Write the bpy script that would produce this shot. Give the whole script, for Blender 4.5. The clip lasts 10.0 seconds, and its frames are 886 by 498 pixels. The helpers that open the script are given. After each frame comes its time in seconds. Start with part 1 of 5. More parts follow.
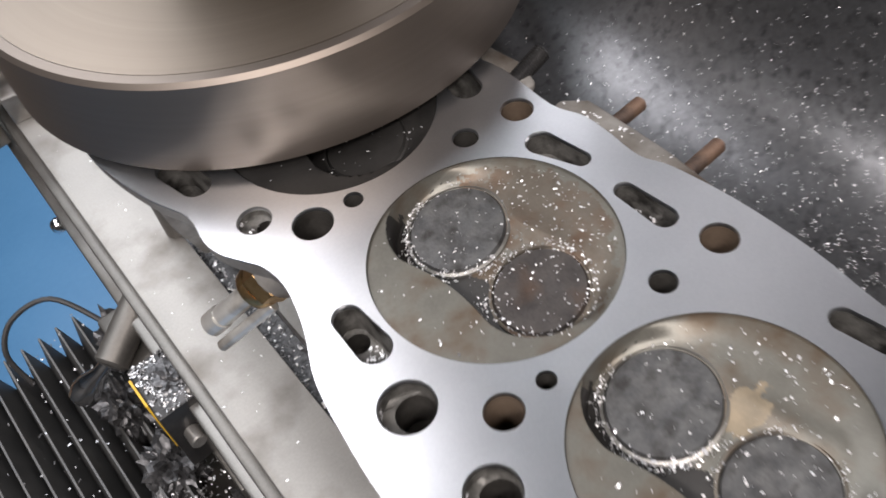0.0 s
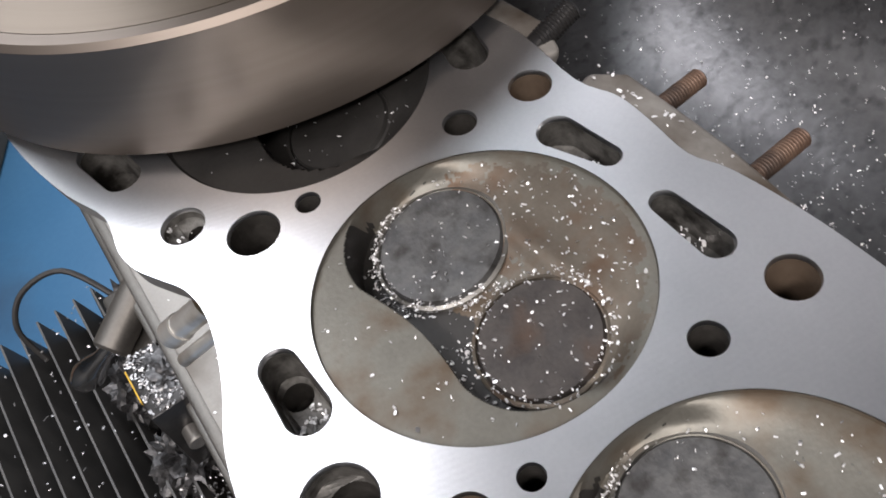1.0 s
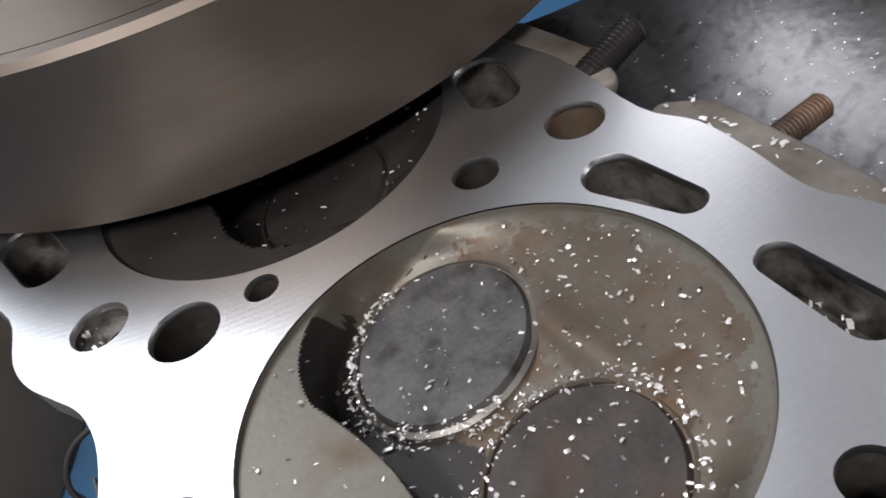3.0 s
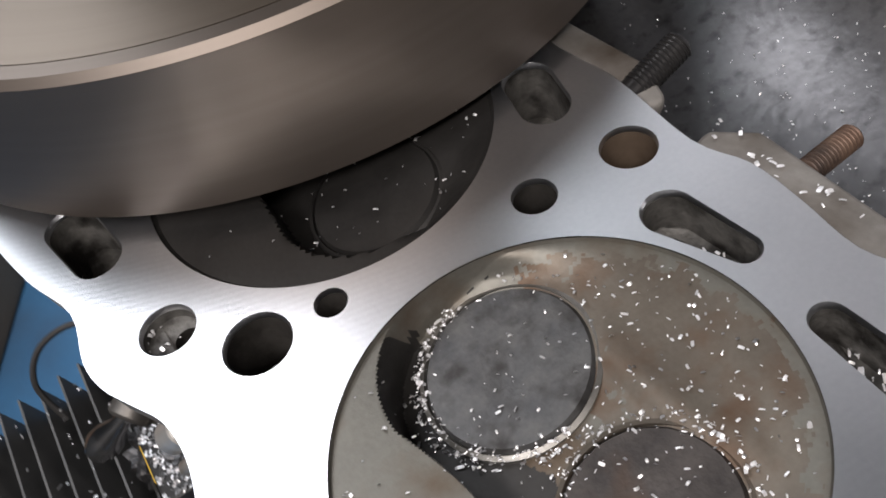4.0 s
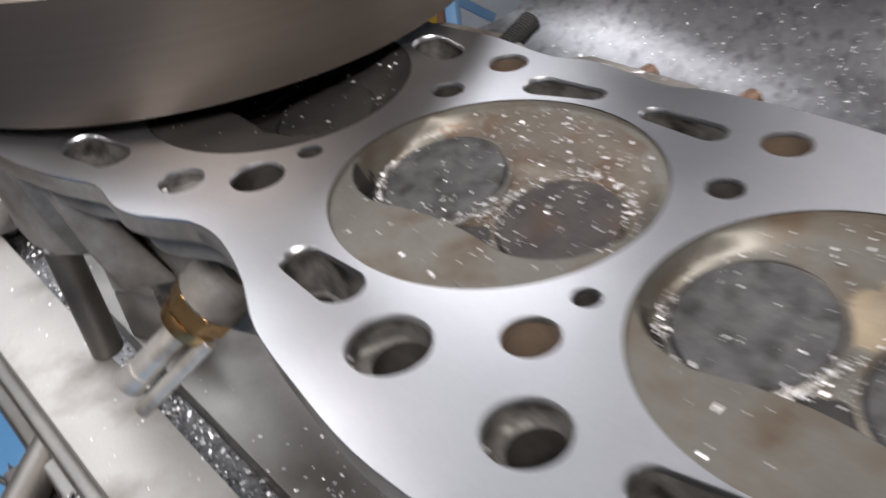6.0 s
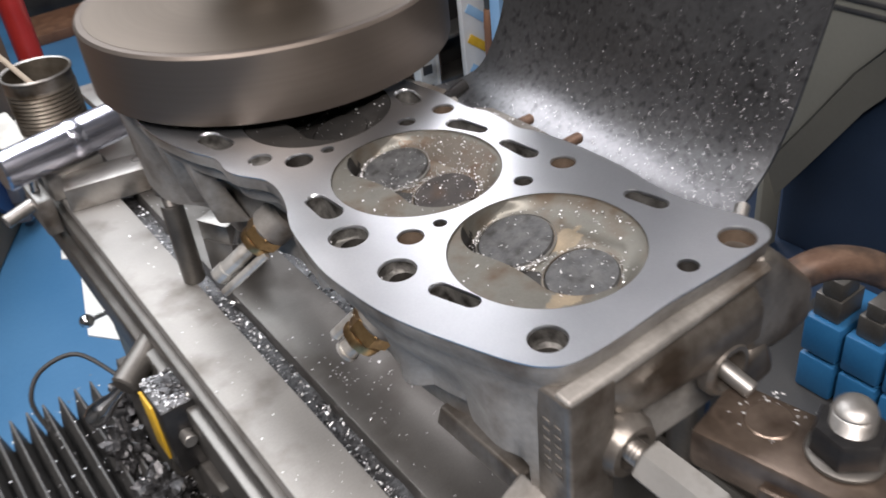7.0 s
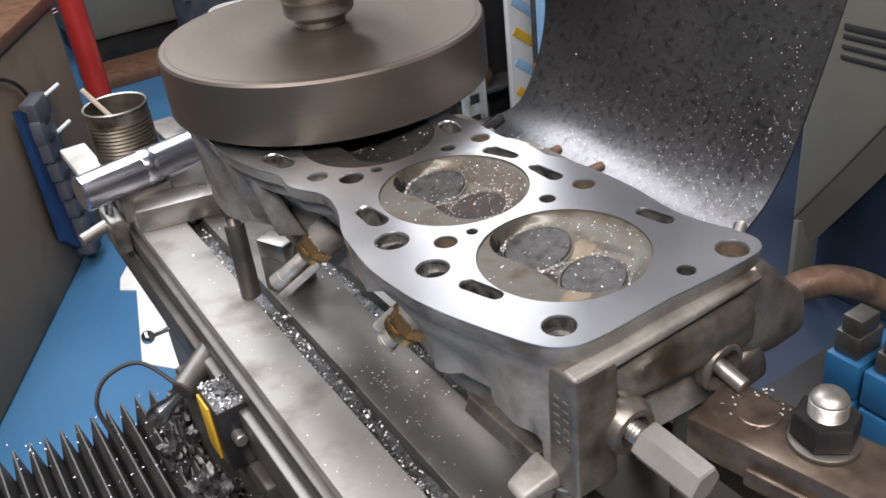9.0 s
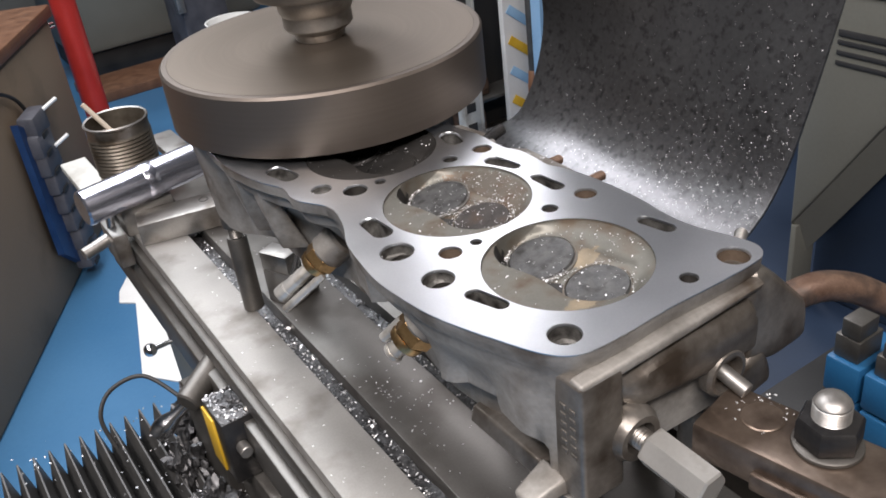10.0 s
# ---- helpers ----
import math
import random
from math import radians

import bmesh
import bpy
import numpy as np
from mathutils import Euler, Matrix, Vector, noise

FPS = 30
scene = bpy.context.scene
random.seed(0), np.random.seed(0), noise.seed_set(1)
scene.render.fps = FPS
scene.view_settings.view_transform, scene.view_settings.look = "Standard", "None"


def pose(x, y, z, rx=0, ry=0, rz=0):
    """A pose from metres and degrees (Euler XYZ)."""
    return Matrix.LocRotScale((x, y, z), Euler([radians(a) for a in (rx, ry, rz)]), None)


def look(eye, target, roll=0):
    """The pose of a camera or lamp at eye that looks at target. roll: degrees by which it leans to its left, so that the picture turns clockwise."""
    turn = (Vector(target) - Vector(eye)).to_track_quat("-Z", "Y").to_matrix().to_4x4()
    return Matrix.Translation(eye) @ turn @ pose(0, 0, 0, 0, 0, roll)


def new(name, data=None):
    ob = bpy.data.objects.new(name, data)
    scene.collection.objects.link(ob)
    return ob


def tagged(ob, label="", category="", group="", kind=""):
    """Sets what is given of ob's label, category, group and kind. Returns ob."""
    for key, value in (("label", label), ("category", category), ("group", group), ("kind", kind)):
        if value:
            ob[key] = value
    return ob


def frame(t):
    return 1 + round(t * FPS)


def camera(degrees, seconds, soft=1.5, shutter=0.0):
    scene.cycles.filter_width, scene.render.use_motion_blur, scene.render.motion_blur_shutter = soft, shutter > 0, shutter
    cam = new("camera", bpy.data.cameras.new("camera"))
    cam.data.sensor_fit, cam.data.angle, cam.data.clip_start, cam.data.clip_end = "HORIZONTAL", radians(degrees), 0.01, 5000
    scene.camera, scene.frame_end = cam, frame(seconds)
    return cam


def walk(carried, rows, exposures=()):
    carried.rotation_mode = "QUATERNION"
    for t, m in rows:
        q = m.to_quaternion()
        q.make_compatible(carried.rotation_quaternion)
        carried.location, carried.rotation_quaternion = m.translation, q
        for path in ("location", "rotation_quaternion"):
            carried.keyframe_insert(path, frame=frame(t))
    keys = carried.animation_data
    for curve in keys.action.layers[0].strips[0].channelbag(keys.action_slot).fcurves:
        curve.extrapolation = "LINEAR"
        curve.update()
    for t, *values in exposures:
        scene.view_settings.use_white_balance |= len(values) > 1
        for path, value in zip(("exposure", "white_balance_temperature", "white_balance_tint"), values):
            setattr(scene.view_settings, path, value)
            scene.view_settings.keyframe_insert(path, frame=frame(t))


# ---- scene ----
PATH = [
    (0.0, (-0.0692, -0.1052, 0.2339), (0.0249, 0.0583, 0.0006), -11.95),
    (0.5, (-0.0328, -0.0716, 0.2046), (0.0451, 0.0873, -0.0376), -15.30),
    (1.0, (-0.0130, -0.0696, 0.1815), (0.0506, 0.1011, -0.0569), -17.83),
    (1.5, (-0.0167, -0.0733, 0.1858), (0.0467, 0.1003, -0.0505), -17.70),
    (2.0, (-0.0222, -0.0661, 0.1893), (0.0456, 0.1080, -0.0454), -17.58),
    (2.5, (-0.0272, -0.0533, 0.1788), (0.0536, 0.1204, -0.0520), -15.70),
    (2.7, (0.0074, -0.0449, 0.1301), (0.0710, 0.1571, -0.0824), -21.25),
    (3.0, (0.0151, -0.0434, 0.1090), (0.0738, 0.1765, -0.0865), -23.24),
    (3.2, (0.0128, -0.0455, 0.1146), (0.0671, 0.1755, -0.0809), -23.76),
    (4.3, (0.0033, -0.0149, 0.1459), (0.0616, 0.1605, -0.0904), -18.64),
    (4.5, (-0.0019, -0.0202, 0.1433), (0.0597, 0.1567, -0.0911), -18.63),
    (5.0, (-0.0367, -0.0522, 0.1219), (0.0634, 0.1543, -0.0712), -18.28),
    (5.5, (-0.0897, -0.0579, 0.1205), (0.0566, 0.1201, -0.0717), -10.93),
    (6.0, (-0.0916, -0.0975, 0.1213), (0.0546, 0.0960, -0.0553), -9.18),
    (6.2, (-0.0991, -0.1289, 0.1314), (0.0440, 0.0665, -0.0456), -7.84),
    (7.3, (-0.1896, -0.3227, 0.2427), (-0.0566, -0.1115, 0.0763), -7.53),
    (7.5, (-0.1927, -0.3301, 0.2452), (-0.0603, -0.1158, 0.0823), -7.88),
    (8.0, (-0.1971, -0.3326, 0.2396), (-0.0660, -0.1148, 0.0802), -7.48),
    (8.5, (-0.1982, -0.3382, 0.2375), (-0.0688, -0.1175, 0.0807), -7.69),
    (9.0, (-0.2009, -0.3416, 0.2339), (-0.0715, -0.1193, 0.0795), -6.76),
    (9.5, (-0.2037, -0.3425, 0.2322), (-0.0721, -0.1199, 0.0801), -7.30),
    (10.0, (-0.2058, -0.3426, 0.2379), (-0.0746, -0.1198, 0.0857), -7.35),
]
cam = camera(52, 10.0, soft=1.7, shutter=0.6)
walk(cam, [(t, look(e, g, r)) for t, e, g, r in PATH], exposures=[(0.0, 0.25, 6350, 10), (0.5, 0.12, 6350, 10), (2.4, -0.05, 6350, 10), (2.8, -0.2, 6350, 10), (4.6, -0.15, 6350, 10), (5.4, 0.1, 6350, 10), (6.0, 0.32, 6350, 10), (7.3, 0.4, 6350, 10), (10.0, 0.4, 6350, 10)])

FLOOR = -1.0
TABLE = -0.157

# ---- light: unseen lamps, added for bright reflections and as fill ----
world = bpy.data.worlds.new("world")
world.use_nodes = True
world.node_tree.nodes["Background"].inputs[0].default_value = (0.8, 0.85, 0.9, 1)
world.node_tree.nodes["Background"].inputs[1].default_value = 0.01
scene.world = world


def area(name, eye, target, sx, sy, power, colour):
    d = bpy.data.lights.new(name, "AREA")
    d.shape, d.size, d.size_y, d.energy, d.color = "RECTANGLE", sx, sy, power, colour
    ob = new(name, d)
    ob.matrix_world = look(eye, target)
    return ob


# unseen lamp, added where the bright reflections on face and guard point
area("added_lamp_light", (0.06, 0.74, 0.95), (0.03, 0.06, 0.0), 0.46, 0.52, 6.8, (1.0, 0.955, 0.972))
# added fills with no seen source, for left, right and front
area("fill_light", (-1.05, -0.4, 1.66), (-1.05, -0.4, 0), 0.3, 1.5, 34, (1.0, 0.925, 0.90))
area("fill_light", (1.65, 2.3, 1.66), (1.65, 2.3, 0), 0.3, 1.5, 15, (1.0, 0.955, 0.972))
area("fill_light", (-0.7, -1.25, 1.66), (-0.7, -1.25, 0), 1.5, 0.3, 62, (1.0, 0.90, 0.84))
# unseen panel, added and sized to whiten the milled face's left side
area("reflected_panel_glow", (-0.06, 2.05, 1.66), (-0.06, 2.05, 0), 1.42, 2.2, 60, (0.95, 0.97, 1.0))


# ---- materials ----
def shader(name, c1, c2, rough=0.5, metal=0.0, scale=30.0, fine=400.0, bump=0.15, spread=0.5, rvar=0.15, stretch=(1, 1, 1), dirt=None, dirt_scale=12.0, dirt_at=0.58, emit=0.0):
    m = bpy.data.materials.new(name)
    m.use_nodes = True
    n, l = m.node_tree.nodes, m.node_tree.links
    b = n["Principled BSDF"]
    tc, mp = n.new("ShaderNodeTexCoord"), n.new("ShaderNodeMapping")
    mp.inputs["Scale"].default_value = stretch
    l.new(tc.outputs["Object"], mp.inputs["Vector"])
    big, small = n.new("ShaderNodeTexNoise"), n.new("ShaderNodeTexNoise")
    for t, s, d in ((big, scale, 5.0), (small, fine, 3.0)):
        t.inputs["Scale"].default_value, t.inputs["Detail"].default_value = s, d
        l.new(mp.outputs["Vector"], t.inputs["Vector"])
    ramp = n.new("ShaderNodeValToRGB")
    ramp.color_ramp.elements[0].position, ramp.color_ramp.elements[1].position = 0.5 - spread / 2, 0.5 + spread / 2
    ramp.color_ramp.elements[0].color, ramp.color_ramp.elements[1].color = (*c1, 1), (*c2, 1)
    mix = n.new("ShaderNodeMath")
    mix.operation = "MULTIPLY_ADD"
    l.new(small.outputs["Fac"], mix.inputs[0])
    mix.inputs[1].default_value = 0.35
    sub = n.new("ShaderNodeMath")
    sub.operation = "SUBTRACT"
    l.new(big.outputs["Fac"], sub.inputs[0])
    sub.inputs[1].default_value = 0.175
    l.new(sub.outputs[0], mix.inputs[2])
    l.new(mix.outputs[0], ramp.inputs["Fac"])
    colour = ramp.outputs["Color"]
    if dirt:
        dn, dr, dm = n.new("ShaderNodeTexNoise"), n.new("ShaderNodeValToRGB"), n.new("ShaderNodeMixRGB")
        dn.inputs["Scale"].default_value, dn.inputs["Detail"].default_value = dirt_scale, 6.0
        l.new(tc.outputs["Object"], dn.inputs["Vector"])
        dr.color_ramp.elements[0].position, dr.color_ramp.elements[1].position = dirt_at - 0.1, dirt_at + 0.1
        l.new(dn.outputs["Fac"], dr.inputs["Fac"])
        l.new(dr.outputs["Color"], dm.inputs["Fac"])
        l.new(colour, dm.inputs["Color1"])
        dm.inputs["Color2"].default_value = (*dirt, 1)
        colour = dm.outputs["Color"]
    l.new(colour, b.inputs["Base Color"])
    b.inputs["Metallic"].default_value = metal
    rr = n.new("ShaderNodeMapRange")
    rr.inputs["To Min"].default_value, rr.inputs["To Max"].default_value = max(0.03, rough - rvar), min(1, rough + rvar)
    l.new(big.outputs["Fac"], rr.inputs["Value"])
    l.new(rr.outputs["Result"], b.inputs["Roughness"])
    if bump:
        bp = n.new("ShaderNodeBump")
        bp.inputs["Strength"].default_value, bp.inputs["Distance"].default_value = bump, 0.0006
        l.new(mix.outputs[0], bp.inputs["Height"])
        l.new(bp.outputs["Normal"], b.inputs["Normal"])
    if emit:
        b.inputs["Emission Color"].default_value = (*c2, 1)
        b.inputs["Emission Strength"].default_value = emit
    return m


def ring_marks(m, centre, pitch, depth):
    """Fine circular tool marks about a centre, as relief."""
    n, l = m.node_tree.nodes, m.node_tree.links
    tc, mp, w, bp = n.new("ShaderNodeTexCoord"), n.new("ShaderNodeMapping"), n.new("ShaderNodeTexWave"), n.new("ShaderNodeBump")
    mp.inputs["Location"].default_value = [-v for v in centre]
    l.new(tc.outputs["Object"], mp.inputs["Vector"])
    l.new(mp.outputs["Vector"], w.inputs["Vector"])
    w.wave_type, w.rings_direction = "RINGS", "Z"
    w.inputs["Scale"].default_value = 0.314 / pitch
    w.inputs["Distortion"].default_value, w.inputs["Detail"].default_value = 1.5, 3.0
    bp.inputs["Strength"].default_value, bp.inputs["Distance"].default_value = depth, 0.0002
    l.new(w.outputs["Color"], bp.inputs["Height"])
    b = n["Principled BSDF"]
    if b.inputs["Normal"].links:
        l.new(b.inputs["Normal"].links[0].from_socket, bp.inputs["Normal"])
    l.new(bp.outputs["Normal"], b.inputs["Normal"])
    return m


M_DECK = ring_marks(shader("milled_aluminium", (0.58, 0.60, 0.63), (0.74, 0.755, 0.78), 0.33, 1.0, 22, 900, 0.06, 0.7, 0.05), (0.064, 0.28, 0), 0.0016, 0.03)
M_SQUISH = shader("aged_aluminium", (0.125, 0.121, 0.105), (0.215, 0.210, 0.185), 0.50, 0.6, 60, 900, 0.3, 0.7, 0.1, dirt=(0.118, 0.090, 0.064), dirt_scale=60, dirt_at=0.57)
M_CAST = shader("cast_aluminium", (0.19, 0.18, 0.165), (0.40, 0.385, 0.36), 0.56, 0.45, 40, 380, 1.0, 0.6, 0.14, dirt=(0.10, 0.08, 0.062), dirt_scale=26, dirt_at=0.57)
# near-black, so the holes' shade sits in the colour of their walls
M_SHADEBORE = shader("hole_wall", (0.022, 0.020, 0.018), (0.085, 0.08, 0.073), 0.5, 0.5, 80, 500, 0.8, 0.6)
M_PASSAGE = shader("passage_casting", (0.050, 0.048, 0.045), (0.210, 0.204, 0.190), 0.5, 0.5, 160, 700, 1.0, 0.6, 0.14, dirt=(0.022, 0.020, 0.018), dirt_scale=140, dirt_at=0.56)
# rust, darkened like the bores to deepen the holes' shade
M_RUSTBORE = shader("rusty_hole_wall", (0.085, 0.06, 0.042), (0.17, 0.128, 0.094), 0.6, 0.3, 60, 500, 0.4, 0.6)
M_VALVE = shader("valve_steel", (0.055, 0.056, 0.059), (0.128, 0.128, 0.126), 0.46, 0.5, 170, 900, 0.5, 0.55, 0.12, dirt=(0.036, 0.034, 0.033), dirt_scale=160, dirt_at=0.60)
M_EXHAUST = shader("browned_valve_steel", (0.028, 0.025, 0.024), (0.078, 0.069, 0.064), 0.5, 0.45, 130, 900, 0.5, 0.55, 0.12, dirt=(0.070, 0.044, 0.030), dirt_scale=70, dirt_at=0.63)
M_BROWNED = shader("browned_aluminium", (0.098, 0.083, 0.066), (0.180, 0.158, 0.130), 0.46, 0.6, 70, 900, 0.3, 0.7, 0.1, dirt=(0.112, 0.070, 0.044), dirt_scale=75, dirt_at=0.58)
M_OCHRE = shader("ochre_deposit", (0.15, 0.125, 0.088), (0.27, 0.22, 0.15), 0.6, 0.1, 120, 900, 0.4, 0.6, 0.1)
# near-black aluminium that carries shade in its colour
M_SHADE = shader("shaded_aluminium", (0.013, 0.0125, 0.012), (0.036, 0.034, 0.032), 0.5, 0.3, 60, 700, 0.3, 0.7, 0.1)
M_SEAT = shader("seat_ring", (0.19, 0.185, 0.17), (0.32, 0.31, 0.29), 0.42, 0.8, 50, 800, 0.2)
M_CUTTER = shader("cutter_steel", (0.102, 0.085, 0.071), (0.178, 0.153, 0.133), 0.45, 0.8, 10, 300, 0.0, 0.9, 0.05)
M_STEEL = shader("ground_steel", (0.27, 0.26, 0.245), (0.44, 0.428, 0.41), 0.42, 0.85, 24, 700, 0.15, 0.7, 0.12, dirt=(0.17, 0.15, 0.13), dirt_scale=30, dirt_at=0.60)
M_PLATED = shader("plated_steel", (0.54, 0.53, 0.50), (0.70, 0.69, 0.66), 0.36, 0.75, 24, 500, 0.3, 0.7, 0.1, dirt=(0.30, 0.27, 0.23), dirt_scale=50, dirt_at=0.62)
M_DARKSTEEL = shader("dark_steel", (0.10, 0.095, 0.088), (0.20, 0.19, 0.175), 0.46, 0.8, 30, 500, 0.3, 0.7, 0.12)
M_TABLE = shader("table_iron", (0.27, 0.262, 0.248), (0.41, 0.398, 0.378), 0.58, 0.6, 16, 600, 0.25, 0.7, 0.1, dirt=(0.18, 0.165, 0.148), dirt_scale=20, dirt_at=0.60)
# darker copy of the table iron, for strips that reflect less light
M_DIMTABLE = shader("dimmed_table_iron", (0.14, 0.133, 0.124), (0.24, 0.23, 0.215), 0.40, 0.8, 16, 600, 0.15, 0.7, 0.12, dirt=(0.10, 0.09, 0.08), dirt_scale=14, dirt_at=0.58)
M_OILCAST = shader("oily_cast_aluminium", (0.135, 0.121, 0.106), (0.31, 0.288, 0.260), 0.38, 0.7, 34, 300, 0.9, 0.6, 0.14, dirt=(0.062, 0.048, 0.036), dirt_scale=30, dirt_at=0.55)
M_CHROME = shader("bright_steel", (0.66, 0.66, 0.67), (0.82, 0.82, 0.83), 0.16, 1.0, 40, 600, 0.03, 0.8, 0.05)
M_FILM = shader("film_wrapped_steel", (0.42, 0.43, 0.50), (0.66, 0.67, 0.76), 0.22, 0.95, 30, 90, 0.4, 0.6, 0.1, stretch=(0.3, 2, 2))
M_BRASS = shader("brass", (0.33, 0.20, 0.09), (0.58, 0.40, 0.19), 0.33, 0.95, 50, 500, 0.15, 0.6, 0.1, dirt=(0.10, 0.055, 0.028), dirt_scale=90, dirt_at=0.56)
M_RUST = shader("rusty_steel", (0.085, 0.048, 0.034), (0.205, 0.135, 0.095), 0.5, 0.45, 60, 600, 0.8, 0.6, 0.15, dirt=(0.05, 0.036, 0.03), dirt_scale=70, dirt_at=0.56)
M_CLAMP = shader("worn_brown_steel", (0.115, 0.086, 0.066), (0.27, 0.215, 0.175), 0.32, 0.75, 30, 300, 0.5, 0.7, 0.12, dirt=(0.07, 0.05, 0.038), dirt_scale=36, dirt_at=0.58)
M_BLACKNUT = shader("black_oxide_steel", (0.025, 0.025, 0.027), (0.06, 0.058, 0.056), 0.34, 0.6, 40, 500, 0.15)
M_SHIELD = shader("dark_sheet_steel", (0.085, 0.086, 0.090), (0.21, 0.213, 0.220), 0.33, 0.9, 12, 330, 0.45, 0.7, 0.07, dirt=(0.075, 0.076, 0.079), dirt_scale=200, dirt_at=0.62)
M_CHIP = shader("bright_chip", (0.80, 0.80, 0.81), (0.94, 0.94, 0.95), 0.34, 0.55, 300, 900, 0.0)
M_CHIPMID = shader("dull_chip", (0.22, 0.22, 0.225), (0.62, 0.62, 0.63), 0.38, 0.8, 300, 900, 0.0)
M_CHIPDARK = shader("packed_swarf", (0.035, 0.035, 0.036), (0.17, 0.17, 0.175), 0.45, 0.8, 300, 900, 0.9)
M_RUBBER = shader("black_rubber", (0.03, 0.03, 0.03), (0.085, 0.082, 0.078), 0.5, 0.0, 40, 500, 0.2, 0.6)
M_YELLOW = shader("yellow_label", (0.55, 0.33, 0.02), (0.68, 0.43, 0.04), 0.5, 0.0, 40, 500, 0.05)
M_TIN = shader("old_tin", (0.10, 0.088, 0.07), (0.26, 0.23, 0.19), 0.42, 0.75, 30, 300, 0.3, 0.7, dirt=(0.06, 0.045, 0.03), dirt_scale=30, dirt_at=0.55)
M_WOOD = shader("pale_stick", (0.45, 0.38, 0.30), (0.60, 0.53, 0.44), 0.6, 0.0, 30, 300, 0.2)
M_BLUEFLOOR = shader("blue_floor_paint", (0.036, 0.125, 0.255), (0.066, 0.185, 0.34), 0.40, 0.0, 3, 90, 0.15, 0.8, 0.12, dirt=(0.05, 0.085, 0.14), dirt_scale=2.5, dirt_at=0.64)
M_TAN = shader("tan_paint", (0.165, 0.118, 0.075), (0.23, 0.17, 0.112), 0.7, 0.0, 3, 200, 0.08, 0.8, 0.1, dirt=(0.11, 0.08, 0.052), dirt_scale=4, dirt_at=0.60)
M_GREY = shader("grey_green_paint", (0.115, 0.116, 0.10), (0.17, 0.171, 0.15), 0.45, 0.0, 5, 200, 0.08, 0.8, 0.1)
M_PALE = shader("pale_grey_paint", (0.42, 0.42, 0.39), (0.56, 0.56, 0.53), 0.5, 0.0, 8, 200, 0.1, dirt=(0.2, 0.18, 0.15), dirt_scale=14, dirt_at=0.62)
M_RED = shader("red_paint", (0.33, 0.02, 0.015), (0.46, 0.035, 0.028), 0.36, 0.0, 10, 200, 0.1)
M_WHITE = shader("white_paint", (0.70, 0.69, 0.66), (0.82, 0.81, 0.79), 0.5, 0.0, 10, 200, 0.08)
M_BLACK = shader("matt_black", (0.012, 0.012, 0.013), (0.03, 0.029, 0.028), 0.6, 0.0, 12, 300, 0.15)
M_BLUE = shader("blue_plastic", (0.014, 0.085, 0.20), (0.026, 0.13, 0.28), 0.4, 0.0, 20, 300, 0.05)
M_DARKBLUE = shader("dark_blue_paint", (0.008, 0.017, 0.038), (0.016, 0.030, 0.06), 0.5, 0.0, 8, 200, 0.1)
M_NAVY = shader("navy_plastic", (0.008, 0.03, 0.10), (0.014, 0.05, 0.15), 0.45, 0.0, 20, 300, 0.05)
M_LIGHTBLUE = shader("light_blue_paint", (0.22, 0.40, 0.62), (0.32, 0.50, 0.70), 0.4, 0.0, 12, 200, 0.05)
M_WALL = shader("wall_paint", (0.15, 0.15, 0.14), (0.22, 0.22, 0.205), 0.7, 0.0, 2, 120, 0.2)
M_DIMWALL = shader("dimming_wall", (0.030, 0.030, 0.029), (0.055, 0.054, 0.052), 0.7, 0.0, 2, 120, 0.2)
M_CEIL = shader("dimming_ceiling", (0.13, 0.13, 0.125), (0.18, 0.18, 0.175), 0.8, 0.0, 2, 120, 0.2)
M_LAMP = shader("lamp_glow", (0.9, 0.9, 0.88), (1.0, 0.98, 0.94), 0.5, 0.0, 5, 50, 0.0, emit=3.0)
M_BROWNWOOD = shader("brown_wood", (0.10, 0.045, 0.025), (0.20, 0.10, 0.055), 0.45, 0.0, 30, 300, 0.2, stretch=(1, 1, 0.15))
M_FADED = shader("slate_plastic", (0.045, 0.045, 0.055), (0.10, 0.10, 0.115), 0.5, 0.0, 20, 300, 0.2)


def radial_marks(m):
    """Turn the broad variation into bands about the axis, as a turning wheel shows it."""
    n, l = m.node_tree.nodes, m.node_tree.links
    tc = n.new("ShaderNodeTexCoord")
    sep, comb = n.new("ShaderNodeSeparateXYZ"), n.new("ShaderNodeCombineXYZ")
    l.new(tc.outputs["Object"], sep.inputs[0])
    xx, yy, sm, rt = (n.new("ShaderNodeMath") for _ in range(4))
    xx.operation = yy.operation = "MULTIPLY"
    sm.operation, rt.operation = "ADD", "SQRT"
    for a, o in ((xx, 0), (yy, 1)):
        l.new(sep.outputs[o], a.inputs[0])
        l.new(sep.outputs[o], a.inputs[1])
    l.new(xx.outputs[0], sm.inputs[0])
    l.new(yy.outputs[0], sm.inputs[1])
    l.new(sm.outputs[0], rt.inputs[0])
    l.new(rt.outputs[0], comb.inputs[0])
    l.new(sep.outputs[2], comb.inputs[1])
    for t in n:
        if t.bl_idname == "ShaderNodeTexNoise":
            l.new(comb.outputs[0], t.inputs["Vector"])


# brown stain, with its tone also set for light on the top
M_CUTTERTOP = shader("stained_steel", (0.110, 0.090, 0.070), (0.200, 0.170, 0.140), 0.43, 0.8, 10, 260, 0.0, 0.7, 0.06)
radial_marks(M_CUTTER)
radial_marks(M_CUTTERTOP)

# ---- building blocks ----
ORIGIN = {}
